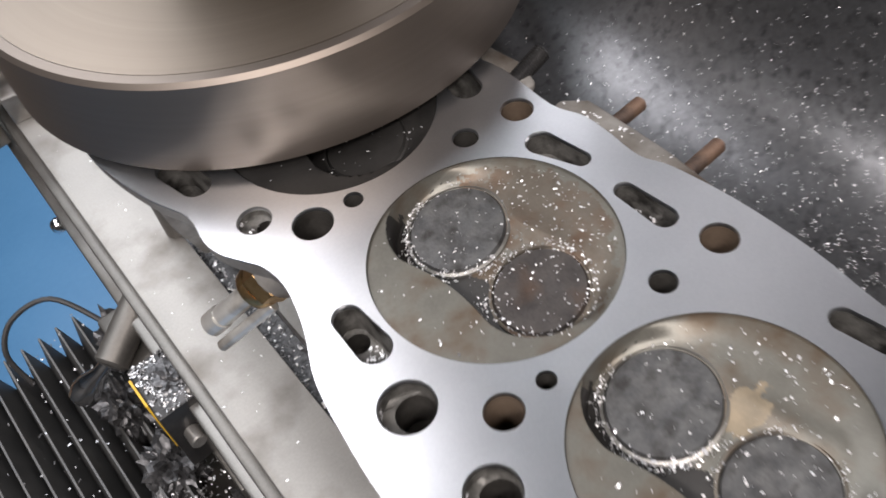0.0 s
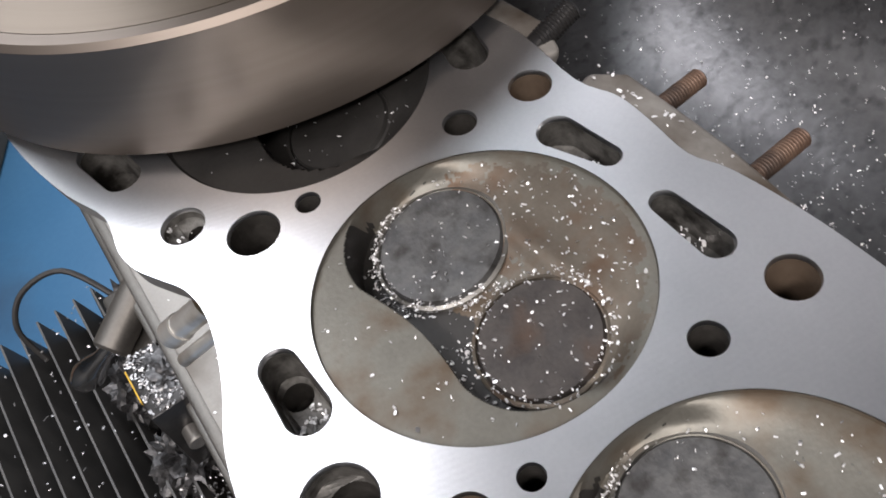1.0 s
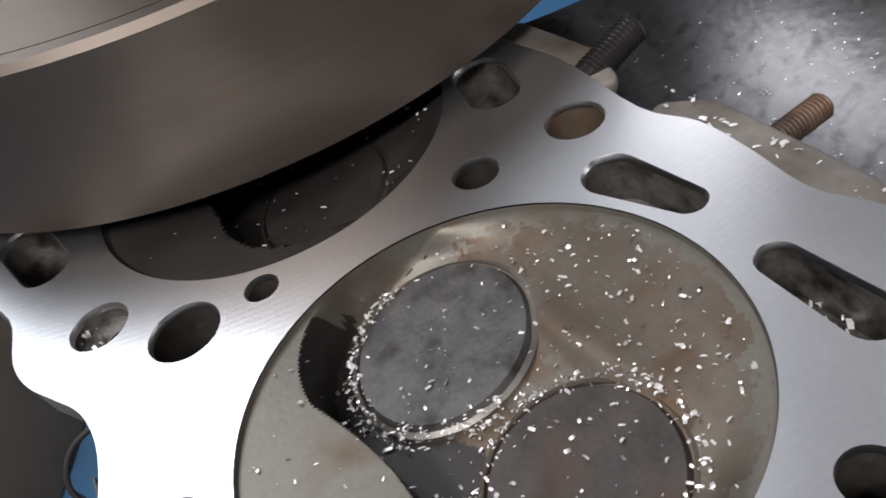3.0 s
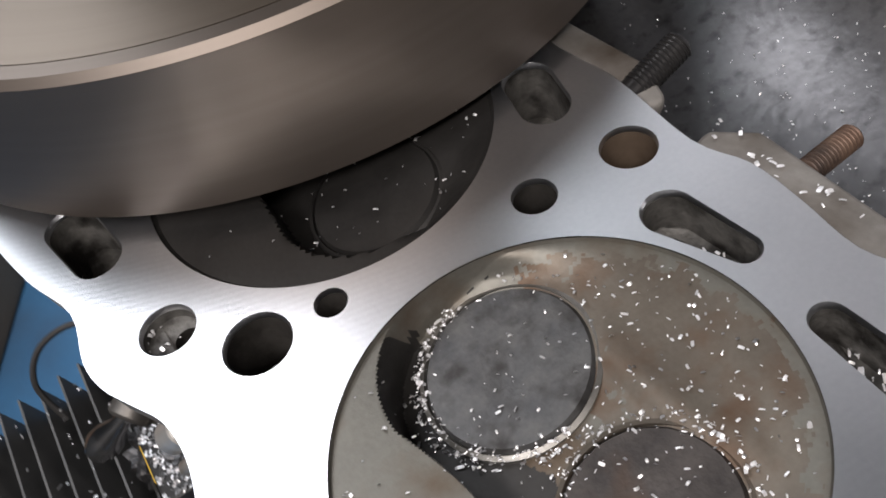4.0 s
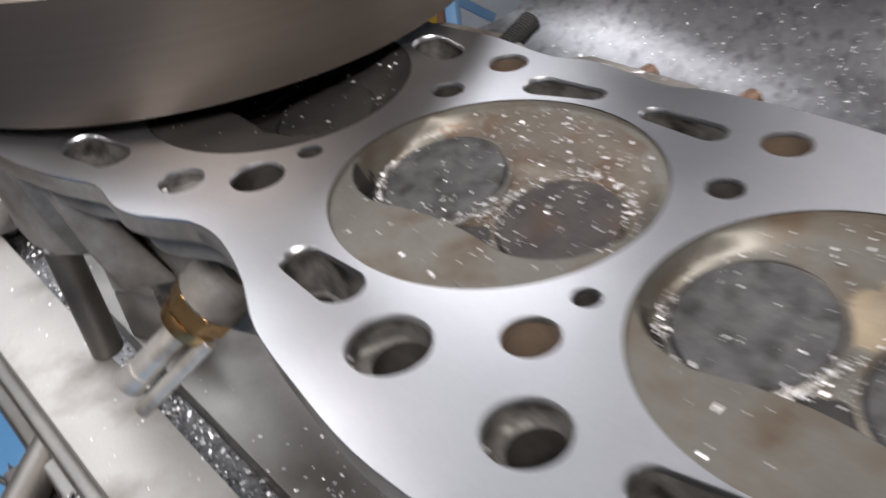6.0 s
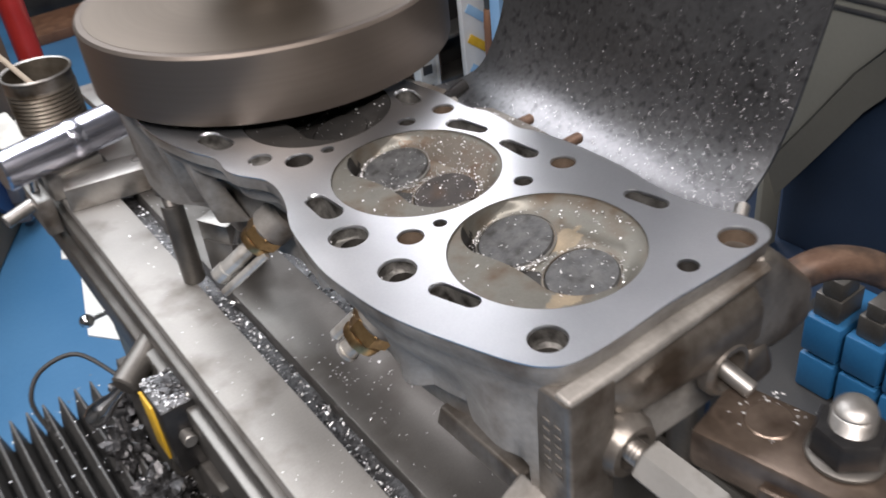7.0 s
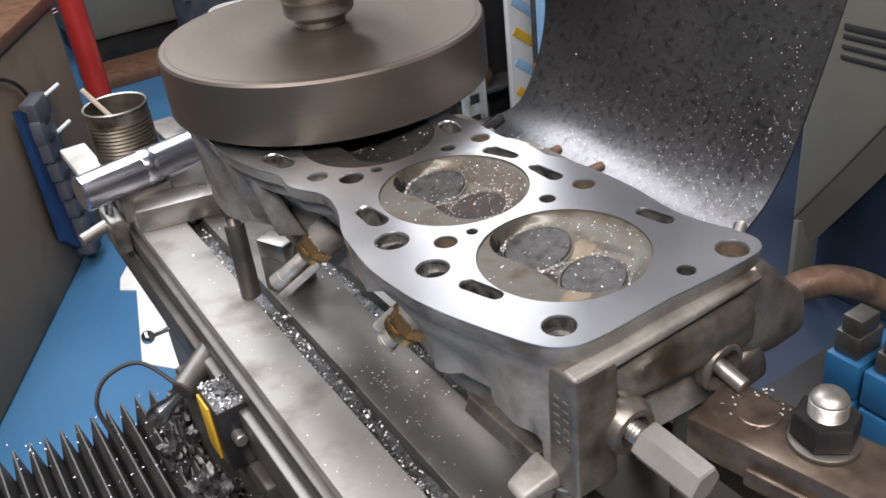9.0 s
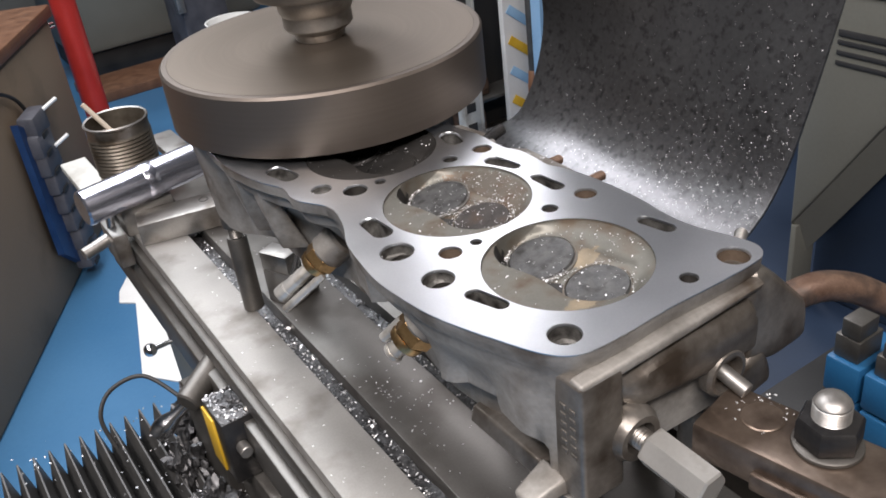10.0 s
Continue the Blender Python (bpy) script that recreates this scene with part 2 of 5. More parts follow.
# what stands on the table is scaled about the last camera position, to fit its view
LAID = Matrix.Translation((-0.2058, -0.3426, 0.2379)) @ Matrix.Scale(1.11, 4) @ Matrix.Translation((0.2058, 0.3426, -0.2379))
# table turned and carriage shifted to fit the camera's view
TURNED = LAID @ Matrix.Translation((0, 0.1, 0)) @ Matrix.Rotation(radians(-1.2), 4, "Z") @ Matrix.Translation((0, -0.1, 0))
ASIDE = Matrix.Translation((0.019, 0.014, -0.007))
LAYOUT = [Matrix.Identity(4)]
BED = (LAID @ Vector((0, 0, TABLE))).z


def thing(name, at, label, category, group="", kind=""):
    ob = new(name)
    at = LAYOUT[0] @ Vector(at)
    ob.location = at
    ob.empty_display_size = 0.01
    ORIGIN[ob.name] = Vector(at)
    return tagged(ob, label, category, group, kind)


def part(name, bm, material, parent=None, label=""):
    """Link a bmesh, given in the place's own metres, as one mesh object under a thing or a part."""
    bm.transform(LAYOUT[0])
    bmesh.ops.recalc_face_normals(bm, faces=bm.faces[:])
    for f in bm.faces:
        f.smooth = True
    for e in bm.edges:
        if len(e.link_faces) == 2 and e.calc_face_angle(0) > 0.6:
            e.smooth = False
    o = ORIGIN[parent.name] if parent else Vector((0, 0, 0))
    if parent:
        bmesh.ops.translate(bm, verts=bm.verts, vec=-o)
    me = bpy.data.meshes.new(name)
    bm.to_mesh(me)
    bm.free()
    me.materials.append(material)
    ob = new(name, me)
    ob.parent = parent
    ORIGIN[ob.name] = o
    if label:
        ob["label"] = label
    return ob


def add(bm, verts, faces, m=None):
    vs = [bm.verts.new(m @ Vector(v) if m else v) for v in verts]
    out = []
    for f in faces:
        try:
            out.append(bm.faces.new([vs[i] for i in f]))
        except ValueError:
            pass
    return vs


def box(bm, lo, hi, bevel=0.0, m=None):
    """A box between two corners, its edges rounded, set by m."""
    tmp = bmesh.new()
    bmesh.ops.create_cube(tmp, size=1)
    for v in tmp.verts:
        v.co = Vector([lo[i] + (v.co[i] + 0.5) * (hi[i] - lo[i]) for i in range(3)])
    if bevel:
        bmesh.ops.bevel(tmp, geom=tmp.edges[:], offset=bevel, segments=2, affect="EDGES", profile=0.5)
    merge(bm, tmp, m)


def merge(bm, tmp, m=None):
    tmp.verts.index_update()
    add(bm, [v.co.copy() for v in tmp.verts], [[v.index for v in f.verts] for f in tmp.faces], m)
    tmp.free()


def lathe(bm, profile, m, seg=32, caps=True):
    """Turn a profile of (radius, height) about z, then set it by m."""
    verts, faces, k = [], [], len(profile)
    for r, z in profile:
        for i in range(seg):
            a = 2 * math.pi * i / seg
            verts.append((r * math.cos(a), r * math.sin(a), z))
    for j in range(k - 1):
        for i in range(seg):
            faces.append((j * seg + i, j * seg + (i + 1) % seg, (j + 1) * seg + (i + 1) % seg, (j + 1) * seg + i))
    if caps:
        faces.append(tuple(range(seg))[::-1])
        faces.append(tuple((k - 1) * seg + i for i in range(seg)))
    add(bm, verts, faces, m)


def along(p, q):
    """The pose whose z axis runs from p to q, with p as its origin."""
    p, q = Vector(p), Vector(q)
    return Matrix.Translation(p) @ (q - p).to_track_quat("Z", "Y").to_matrix().to_4x4()


def rod(bm, p, q, r, seg=20, chamfer=0.0):
    h = (Vector(q) - Vector(p)).length
    c = chamfer or r * 0.12
    lathe(bm, [(r - c, 0), (r, c), (r, h - c), (r - c, h)], along(p, q), seg)


def threaded(bm, p, q, r, pitch, seg=18):
    h = (Vector(q) - Vector(p)).length
    n = max(3, int(h / pitch))
    prof = [(r * 0.8, 0)]
    for i in range(n):
        prof += [(r * 0.88, (i + 0.1) * h / n), (r, (i + 0.5) * h / n)]
    prof += [(r * 0.88, h), (r * 0.6, h + r * 0.2)]
    lathe(bm, prof, along(p, q), seg)


def hexagon(bm, p, q, r, chamfer=0.0):
    h = (Vector(q) - Vector(p)).length
    c = chamfer or r * 0.12
    lathe(bm, [(r - c, 0), (r, c), (r, h - c), (r - c, h)], along(p, q), 6)


def tube(bm, pts, r, seg=12):
    """A round bar along a smooth line of points."""
    pts = [Vector(p) for p in pts]
    fine = []
    for i in range(len(pts) - 1):
        a, b, c, d = pts[max(0, i - 1)], pts[i], pts[i + 1], pts[min(len(pts) - 1, i + 2)]
        for k in range(6):
            t = k / 6
            fine.append(0.5 * (2 * b + (c - a) * t + (2 * a - 5 * b + 4 * c - d) * t * t + (3 * b - a - 3 * c + d) * t ** 3))
    fine.append(pts[-1])
    verts, faces = [], []
    for i, p in enumerate(fine):
        d = (fine[min(i + 1, len(fine) - 1)] - fine[max(i - 1, 0)]).normalized()
        u = d.orthogonal().normalized() if i == 0 else (u - d * u.dot(d)).normalized()
        v = d.cross(u)
        for k in range(seg):
            a = 2 * math.pi * k / seg
            verts.append(p + r * (math.cos(a) * u + math.sin(a) * v))
    for i in range(len(fine) - 1):
        for k in range(seg):
            faces.append((i * seg + k, i * seg + (k + 1) % seg, (i + 1) * seg + (k + 1) % seg, (i + 1) * seg + k))
    faces += [tuple(range(seg))[::-1], tuple((len(fine) - 1) * seg + k for k in range(seg))]
    add(bm, verts, faces)


def curve(points, per=6):
    """A closed smooth line through the points of a plan."""
    out, n = [], len(points)
    for i in range(n):
        a, b, c, d = (Vector(points[(i + k) % n]) for k in (-1, 0, 1, 2))
        for k in range(per):
            t = k / per
            out.append(0.5 * (2 * b + (c - a) * t + (2 * a - 5 * b + 4 * c - d) * t * t + (3 * b - a - 3 * c + d) * t ** 3))
    return out


def circle(cx, cy, r, seg=28):
    return [Vector((cx + r * math.cos(2 * math.pi * i / seg), cy + r * math.sin(2 * math.pi * i / seg))) for i in range(seg)]


def slot(ax, ay, bx, by, ra, rb, seg=12):
    """A long hole with round ends of two radii."""
    a, b = Vector((ax, ay)), Vector((bx, by))
    d = (b - a).normalized()
    w = math.atan2(d.y, d.x)
    out = [b + rb * Vector((math.cos(w - math.pi / 2 + math.pi * i / seg), math.sin(w - math.pi / 2 + math.pi * i / seg))) for i in range(seg + 1)]
    out += [a + ra * Vector((math.cos(w + math.pi / 2 + math.pi * i / seg), math.sin(w + math.pi / 2 + math.pi * i / seg))) for i in range(seg + 1)]
    return out


def chips(name, label, spots, size, material, lift=0.0, parent=None):
    """Loose curled chips of swarf on the given (place, normal) spots, as one mesh."""
    rnd = random.Random(name + str(len(spots)))
    verts, faces = [], []
    for p, nrm in spots:
        s = size * rnd.uniform(0.35, 1.5) * (1.6 if rnd.random() < 0.05 else 1)
        q = Vector(nrm).to_track_quat("Z", "Y").to_matrix() @ Matrix.Rotation(rnd.uniform(0, 6.28), 3, "Z") @ Matrix.Rotation(rnd.uniform(-0.5, 0.5), 3, "X")
        w, c, k = s * rnd.uniform(0.25, 0.7), rnd.uniform(0.3, 1.1), len(verts)
        for i in range(4):
            a = (i / 3 - 0.5) * 2 * c
            for j in (-1, 1):
                taper = 1 - 0.5 * abs(i / 3 - 0.5) * rnd.uniform(0.4, 1.6)
                v = Vector((s * math.sin(a) / c * 0.5, j * w * 0.5 * taper, s * (math.cos(c) - math.cos(a)) * -0.5 + s * 0.12))
                verts.append(LAYOUT[0] @ (Vector(p) + q @ v + Vector(nrm) * lift))
        faces += [(k + 2 * i, k + 2 * i + 1, k + 2 * i + 3, k + 2 * i + 2) for i in range(3)]
    me = bpy.data.meshes.new(name)
    me.from_pydata(verts, [], faces)
    me.materials.append(material)
    ob = new(name, me)
    return tagged(ob, label, "metal chips", kind="stuff")

# ---- the room ----
def room():
    bm = bmesh.new()
    box(bm, (-2.6, -2.6, FLOOR - 0.1), (4.6, 5.4, FLOOR))
    tagged(part("floor", bm, M_BLUEFLOOR), "worn glossy blue painted workshop floor", "floor", kind="structure")
    for name, lo, hi in (("wall_north", (-2.6, 5.4, FLOOR - 0.1), (4.6, 5.6, 1.7)), ("wall_south", (-2.6, -2.8, FLOOR - 0.1), (4.6, -2.6, 1.7)),
                         ("wall_west", (-2.8, -2.8, FLOOR - 0.1), (-2.6, 5.6, 1.7)), ("wall_east", (4.6, -2.8, FLOOR - 0.1), (4.8, 5.6, 1.7))):
        bm = bmesh.new()
        box(bm, lo, hi)
        # unseen walls are coloured dark so the guard reflects less light
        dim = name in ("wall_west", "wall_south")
        tagged(part(name, bm, M_DIMWALL if dim else M_WALL), "plain unseen workshop wall, kept dark to dim reflections" if dim else "plain pale grey painted workshop wall", "wall", kind="structure")
    # unseen ceiling, coloured dark so the milled face reflects less light
    bm = bmesh.new()
    box(bm, (-2.8, -2.8, 1.7), (4.8, 5.6, 1.85))
    tagged(part("ceiling", bm, M_CEIL), "plain unseen workshop ceiling, dark grey to dim reflections", "ceiling", kind="structure")


room()

# ---- the milling table ----
def milling_table():
    t = thing("milling_table", (0.03, 0.1, TABLE), "long ground iron milling table with chip-filled T-slots", "machine table")
    lo, hi = -0.42, 0.56
    for a, b in ((-0.0713, -0.0315), (-0.0170, 0.0330), (0.0475, 0.107), (0.119, 0.136)):
        bm = bmesh.new()
        box(bm, (a, lo, TABLE - 0.016), (b, hi, TABLE), 0.0008)
        # first strip has the lit tone, the others the shaded one
        part("table_strip", bm, M_TABLE if a < -0.05 else M_DIMTABLE, t)
    bm = bmesh.new()
    box(bm, (-0.0683, lo, TABLE - 0.055), (0.134, hi, TABLE - 0.0155), 0.001)
    part("table_bed", bm, M_DARKSTEEL, t)
    bm = bmesh.new()
    box(bm, (-0.0783, lo, TABLE - 0.026), (-0.0703, hi, TABLE - 0.010), 0.0015)
    part("edge_rail", bm, M_DARKSTEEL, t, "dark rail along the table's edge")
    bm = bmesh.new()
    box(bm, (-0.0843, lo, TABLE - 0.066), (-0.0688, hi, TABLE - 0.032), 0.002)
    part("edge_rail", bm, M_DIMTABLE, t)
    bm = bmesh.new()
    box(bm, (-0.062, -0.25, -0.877), (0.125, 0.535, TABLE - 0.0555), 0.004)
    part("saddle", bm, M_GREY, t, "grey painted base under the table")


LAYOUT[0] = TURNED
milling_table()
LAYOUT[0] = Matrix.Identity(4)


# ---- the cylinder head ----
OUTLINE = [(-40, 296), (-42, 240), (-44, 200), (-42, 176), (-37, 153), (-31, 136), (-32.5, 121), (-31, 112), (-27, 104), (-23, 96), (-22, 86), (-24, 75), (-28, 63), (-35, 47), (-39, 27),
           (-42, 4), (-41, -19), (-39, -36), (-34, -56), (-26, -79), (-20, -94), (-13, -104), (-3, -109), (17, -110), (44, -109), (72, -110), (97, -110), (107, -108), (112, -101),
           (111, -90), (105, -68), (104, -50), (107, -24), (107, 5), (104, 30), (100, 42), (101, 57), (101, 70), (97, 83), (98, 110), (95, 135), (96, 200), (98, 260), (97, 320), (90, 352), (30, 354), (-8, 350), (-22, 334), (-34, 312)]
OUTLINE = [Vector((x / 1000, y / 1000)) for x, y in OUTLINE]
CHAMBERS = [(0.0370, -0.0477), (0.0364, 0.0460), (0.0360, 0.1430), (0.0360, 0.2400)]
RING = 0.0426
DEPTH = 0.060
HOLES = [  # plan, depth, wall; a passage also has the place and radius of the deep bore in its floor
    (circle(0.0, 0.100, 0.0076), DEPTH, "b"), (circle(0.0166, 0.0986, 0.0037, 20), 0.055, "b"), (circle(0.0866, 0.0903, 0.0063), DEPTH, "r"),
    (circle(0.0638, 0.0930, 0.0050, 24), 0.055, "b"), (circle(0.0910, -0.0010, 0.0064), DEPTH, "r"), (circle(0.0659, -0.0003, 0.0047, 24), 0.055, "b"),
    (circle(0.0, 0.0, 0.0063), DEPTH, "r"), (circle(0.0159, -0.0008, 0.0033, 20), 0.055, "b"), (circle(0.0968, -0.0993, 0.0082), DEPTH, "r"),
    (circle(0.0677, -0.0982, 0.0046, 24), 0.055, "b"),
    (circle(-0.0143, 0.1164, 0.0065, 28), 0.0040, "p", -0.0120, 0.1150, 0.0031), (circle(-0.0197, 0.0206, 0.0093, 36), 0.006, "p", -0.0177, 0.0203, 0.0066),
    (circle(-0.0185, -0.0163, 0.0086, 36), 0.006, "p", -0.0167, -0.0165, 0.0061), (circle(-0.0030, -0.0924, 0.0080, 32), 0.0085, "p", -0.0030, -0.0924, 0.0056),
    (slot(-0.0144, 0.0590, -0.0146, 0.0440, 0.0053, 0.0061), 0.013, "p", -0.0144, 0.0575, 0.0041), (slot(-0.0138, -0.0395, -0.0094, -0.0550, 0.0046, 0.0041), 0.011, "p", -0.0124, -0.0440, 0.0034),
    (slot(0.0810, 0.0712, 0.0852, 0.0553, 0.0058, 0.0037), 0.011, "p", 0.0800, 0.0700, 0.0040), (slot(0.0850, 0.0343, 0.0855, 0.0172, 0.0039, 0.0047), 0.012, "p", 0.0842, 0.0200, 0.0032),
    (slot(0.0922, -0.0455, 0.0945, -0.0592, 0.0044, 0.0044), 0.012, "p", 0.0924, -0.0500, 0.0032), (slot(-0.0235, 0.1620, -0.0208, 0.1476, 0.0064, 0.0062), 0.016, "p", -0.0225, 0.1560, 0.0046),
    (slot(0.0835, 0.1230, 0.0815, 0.1135, 0.0062, 0.0062), 0.018, "p", 0.0825, 0.1190, 0.0052),
]


VALVES = ((0.0015, 0.0218, 0.0173), (0.0038, -0.0178, 0.0160))


def smooth(t):
    t = max(0.0, min(1.0, t))
    return t * t * (3 - 2 * t)


def chamber_depth(u, v):
    """How deep a combustion chamber lies at (u, v) from its bore's middle: a flat rim on one side, a two-lobed pocket, a slope on the other."""
    a, b, ra, rb = Vector((-0.0012, 0.0212)), Vector((0.0012, -0.0182)), 0.0212, 0.0192
    d = b - a
    t = max(0, min(1, (Vector((u, v)) - a).dot(d) / d.length_squared))
    edge = (Vector((u, v)) - (a + d * t)).length - (ra + (rb - ra) * t) + 0.0024 * math.sin(math.pi * t)
    floor_z = -0.0150 + (u + 0.022) * 0.22
    base = -0.0013
    wall = smooth((edge + 0.0006) / 0.0017)
    left = floor_z * (1 - wall) + base * wall
    room_left = max(0.003, RING - math.hypot(u, v) + max(edge, 0))
    k = smooth(max(0, edge) / room_left)
    ridge = 0.0007 * math.exp(-((u - 0.018 + v * 0.3) / 0.0040) ** 2) * smooth((0.036 - math.hypot(u, v)) / 0.006)
    right = floor_z * (1 - smooth((edge + 0.004) / 0.007)) + (-0.0050 * (1 - k) + base * k) * smooth((edge + 0.004) / 0.007) + ridge
    side = smooth((u - (a.x + d.x * t) + 0.002) / 0.012)
    return left * (1 - side) + right * side


def cylinder_head():
    h = thing("cylinder_head", (0.035, 0.09, -0.083), "aluminium engine cylinder head with a freshly milled face, clamped upside up", "cylinder head")
    outer = curve(OUTLINE, 4)
    loops = [outer] + [circle(cx, cy, RING, 144) for cx, cy in CHAMBERS] + [hole[0] for hole in HOLES]
    bm = bmesh.new()
    flat = [[Vector((p.x, p.y, 0)) for p in lp] for lp in loops]
    from_all = [v for lp in flat for v in lp]
    vs = [bm.verts.new(v) for v in from_all]
    from_tess = tessellate(flat)
    for tri in from_tess:
        try:
            bm.faces.new([vs[i] for i in tri])
        except ValueError:
            pass
    n = len(outer)
    low = [bm.verts.new((p.x, p.y, -0.0006)) for p in outer]
    for i in range(n):
        bm.faces.new((vs[i], vs[(i + 1) % n], low[(i + 1) % n], low[i]))
    bmesh.ops.recalc_face_normals(bm, faces=bm.faces[:])
    deck = part("deck_face", bm, M_DECK, h, "freshly milled bright flat face full of holes")
    for plan, depth, kind, *deep in HOLES:
        n = len(plan)
        c = sum(plan, Vector((0, 0))) / n
        bm = bmesh.new()
        rings = []
        for t, z in ((0.952, -0.0014), (0.962, -0.003), (0.962, -depth * 0.6), (0.93 if deep else 0.95, -depth)):
            rings.append([bm.verts.new((c.x + (p.x - c.x) * t, c.y + (p.y - c.y) * t, z + (0.0012 * noise.noise(Vector((p.x * 300, p.y * 300, z * 300))) if deep and z < -0.004 else 0))) for p in plan])
        for a, b in zip(rings, rings[1:]):
            for i in range(n):
                bm.faces.new((a[i], a[(i + 1) % n], b[(i + 1) % n], b[i]))
        if deep:
            inner = circle(deep[0], deep[1], deep[2], 20)
            lip = [bm.verts.new((p.x, p.y, -depth - 0.0008)) for p in inner]
            floor_loop = rings[-1] + lip
            for tri in tessellate([[v.co.copy() for v in rings[-1]], [v.co.copy() for v in lip]]):
                bm.faces.new([floor_loop[k] for k in tri])
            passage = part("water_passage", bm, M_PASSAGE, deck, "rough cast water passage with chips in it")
            bm = bmesh.new()
            bore = [[bm.verts.new((p.x, p.y, z)) for p in inner] for z in (-depth - 0.0008, -0.023 if c.x < 0 else -0.060)]
            for i in range(20):
                bm.faces.new((bore[0][i], bore[0][(i + 1) % 20], bore[1][(i + 1) % 20], bore[1][i]))
            bm.faces.new(bore[1])
            part("deep_bore", bm, M_SHADEBORE, passage)
        else:
            bm.faces.new(rings[-1])
            part("bolt_hole", bm, M_RUSTBORE if kind == "r" else M_SHADEBORE, deck)
        bm = bmesh.new()
        rim = [[bm.verts.new((c.x + (p.x - c.x) * t, c.y + (p.y - c.y) * t, z)) for p in plan] for t, z in ((1.0, 0.0), (0.955, -0.0007), (0.95, -0.0016))]
        for a, b in zip(rim, rim[1:]):
            for i in range(n):
                bm.faces.new((a[i], a[(i + 1) % n], b[(i + 1) % n], b[i]))
        part("chamfer", bm, M_DECK, deck)
    for cx, cy in CHAMBERS:
        bm = bmesh.new()
        N, seg = (150, 288) if cy < 0.1 else (40, 144)
        grid = [[bm.verts.new((cx, cy, chamber_depth(0, 0)))]]
        for j in range(1, N + 1):
            r = RING * (j / N)
            row = []
            for i in range(seg):
                a = 2 * math.pi * i / seg
                u, v = r * math.cos(a), r * math.sin(a)
                z = -0.0004 if j == N else chamber_depth(u, v)
                row.append(bm.verts.new((cx + u, cy + v, z)))
            grid.append(row)
        for i in range(seg):
            bm.faces.new((grid[0][0], grid[1][i], grid[1][(i + 1) % seg]))
            for j in range(1, N):
                bm.faces.new((grid[j][i], grid[j + 1][i], grid[j + 1][(i + 1) % seg], grid[j][(i + 1) % seg]))
        # far chambers are coloured black for the shade under the cutter
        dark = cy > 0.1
        ch = part("combustion_chamber", bm, M_SHADE if dark else M_SQUISH, h, "chamber coloured black for the cutter's shade, with a few chips" if dark else "olive-grey chamber strewn with chips")
        ch.data.materials.append(M_SHADE)
        ch.data.materials.append(M_OCHRE)
        ch.data.materials.append(M_BROWNED)
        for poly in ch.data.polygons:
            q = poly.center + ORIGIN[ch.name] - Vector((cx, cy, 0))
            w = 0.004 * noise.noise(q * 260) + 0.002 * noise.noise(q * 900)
            # pocket walls and left floor get a dark crescent of painted shade
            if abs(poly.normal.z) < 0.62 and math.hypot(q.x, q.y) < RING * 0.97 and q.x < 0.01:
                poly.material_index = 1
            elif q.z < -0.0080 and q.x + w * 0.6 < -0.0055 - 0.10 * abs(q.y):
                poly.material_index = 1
            elif 0 < cy < 0.1 and q.x + 2.4 * w > 0.0095 + 0.25 * max(0.0, q.y - 0.010) and math.hypot(q.x, q.y) < RING * 0.93 + w:
                poly.material_index = 3
            elif cy < 0 and (math.hypot(q.x - 0.0150, (q.y - 0.0035) * 1.5) < 0.0085 + w or math.hypot(q.x + 0.016, (q.y + 0.031) * 2.2) < 0.0100 + w):
                poly.material_index = 2
        for k, (u, v, r) in enumerate(VALVES):
            p = Vector((cx + u, cy + v, -0.0094 + 0.19 * u))
            tilt = Vector((-0.19, 0.0, 1)).normalized()
            m = along(p, p + tilt)
            bm = bmesh.new()
            lathe(bm, [(r + 0.0012, -0.004), (r + 0.0014, 0.0003), (r + 0.0004, 0.0007), (r + 0.0002, -0.0008), (r * 0.9, -0.0012)], m, 48)
            part("valve_seat", bm, M_SHADE if dark else M_BROWNED if k else M_SEAT, ch, "browned seat ring" if k else "bright worn seat ring")
            bm = bmesh.new()
            lathe(bm, [(r - 0.0004, -0.001), (r, 0.0002), (r - 0.0007, 0.0014), (r * 0.55, 0.0012), (r * 0.36, 0.0012), (r * 0.30, 0.0010), (r * 0.14, 0.0010), (r * 0.02, 0.0009)], m, 48)
            part("valve", bm, M_SHADE if dark else M_EXHAUST if k and cy > 0 else M_VALVE, ch, "dark brownish round valve head" if k and cy > 0 else "dark grey round valve head")

    # the casting under the face: walls fall back under the long side
    bm = bmesh.new()
    rings = []
    n = len(outer)
    mid = Vector((0.038, 0.095))
    for inset, z, back in ((0.0001, -0.0005, 0), (0.0008, -0.0075, 0), (0.0034, -0.0120, 0.08), (0.0040, -0.0180, 0.10), (0.0046, -0.028, 0.55), (0.0050, -0.045, 1.0), (0.0054, -0.0565, 1.0), (0.0060, -0.062, 1.05), (0.0075, -0.0825, 1.0), (0.0085, -0.0830, 1.0)):
        row = []
        for i, p in enumerate(outer):
            d = (outer[(i + 1) % n] - outer[i - 1]).normalized()
            nv = Vector((-d.y, d.x))
            if nv.dot(mid - p) < 0:
                nv = -nv
            q = p + nv * inset
            if p.x < 0.0 and p.y > -0.095:
                w = smooth((p.y + 0.095) / 0.02) * smooth((-p.x) / 0.01) * (1 - 0.85 * smooth((p.y - 0.225) / 0.04))
                # port walls stand out between the hollows that hold the fittings
                stand = max(smooth((-0.008 - p.y) / 0.009) * 0.62, smooth((p.y - 0.060) / 0.009) * smooth((0.098 - p.y) / 0.009) * 0.88)
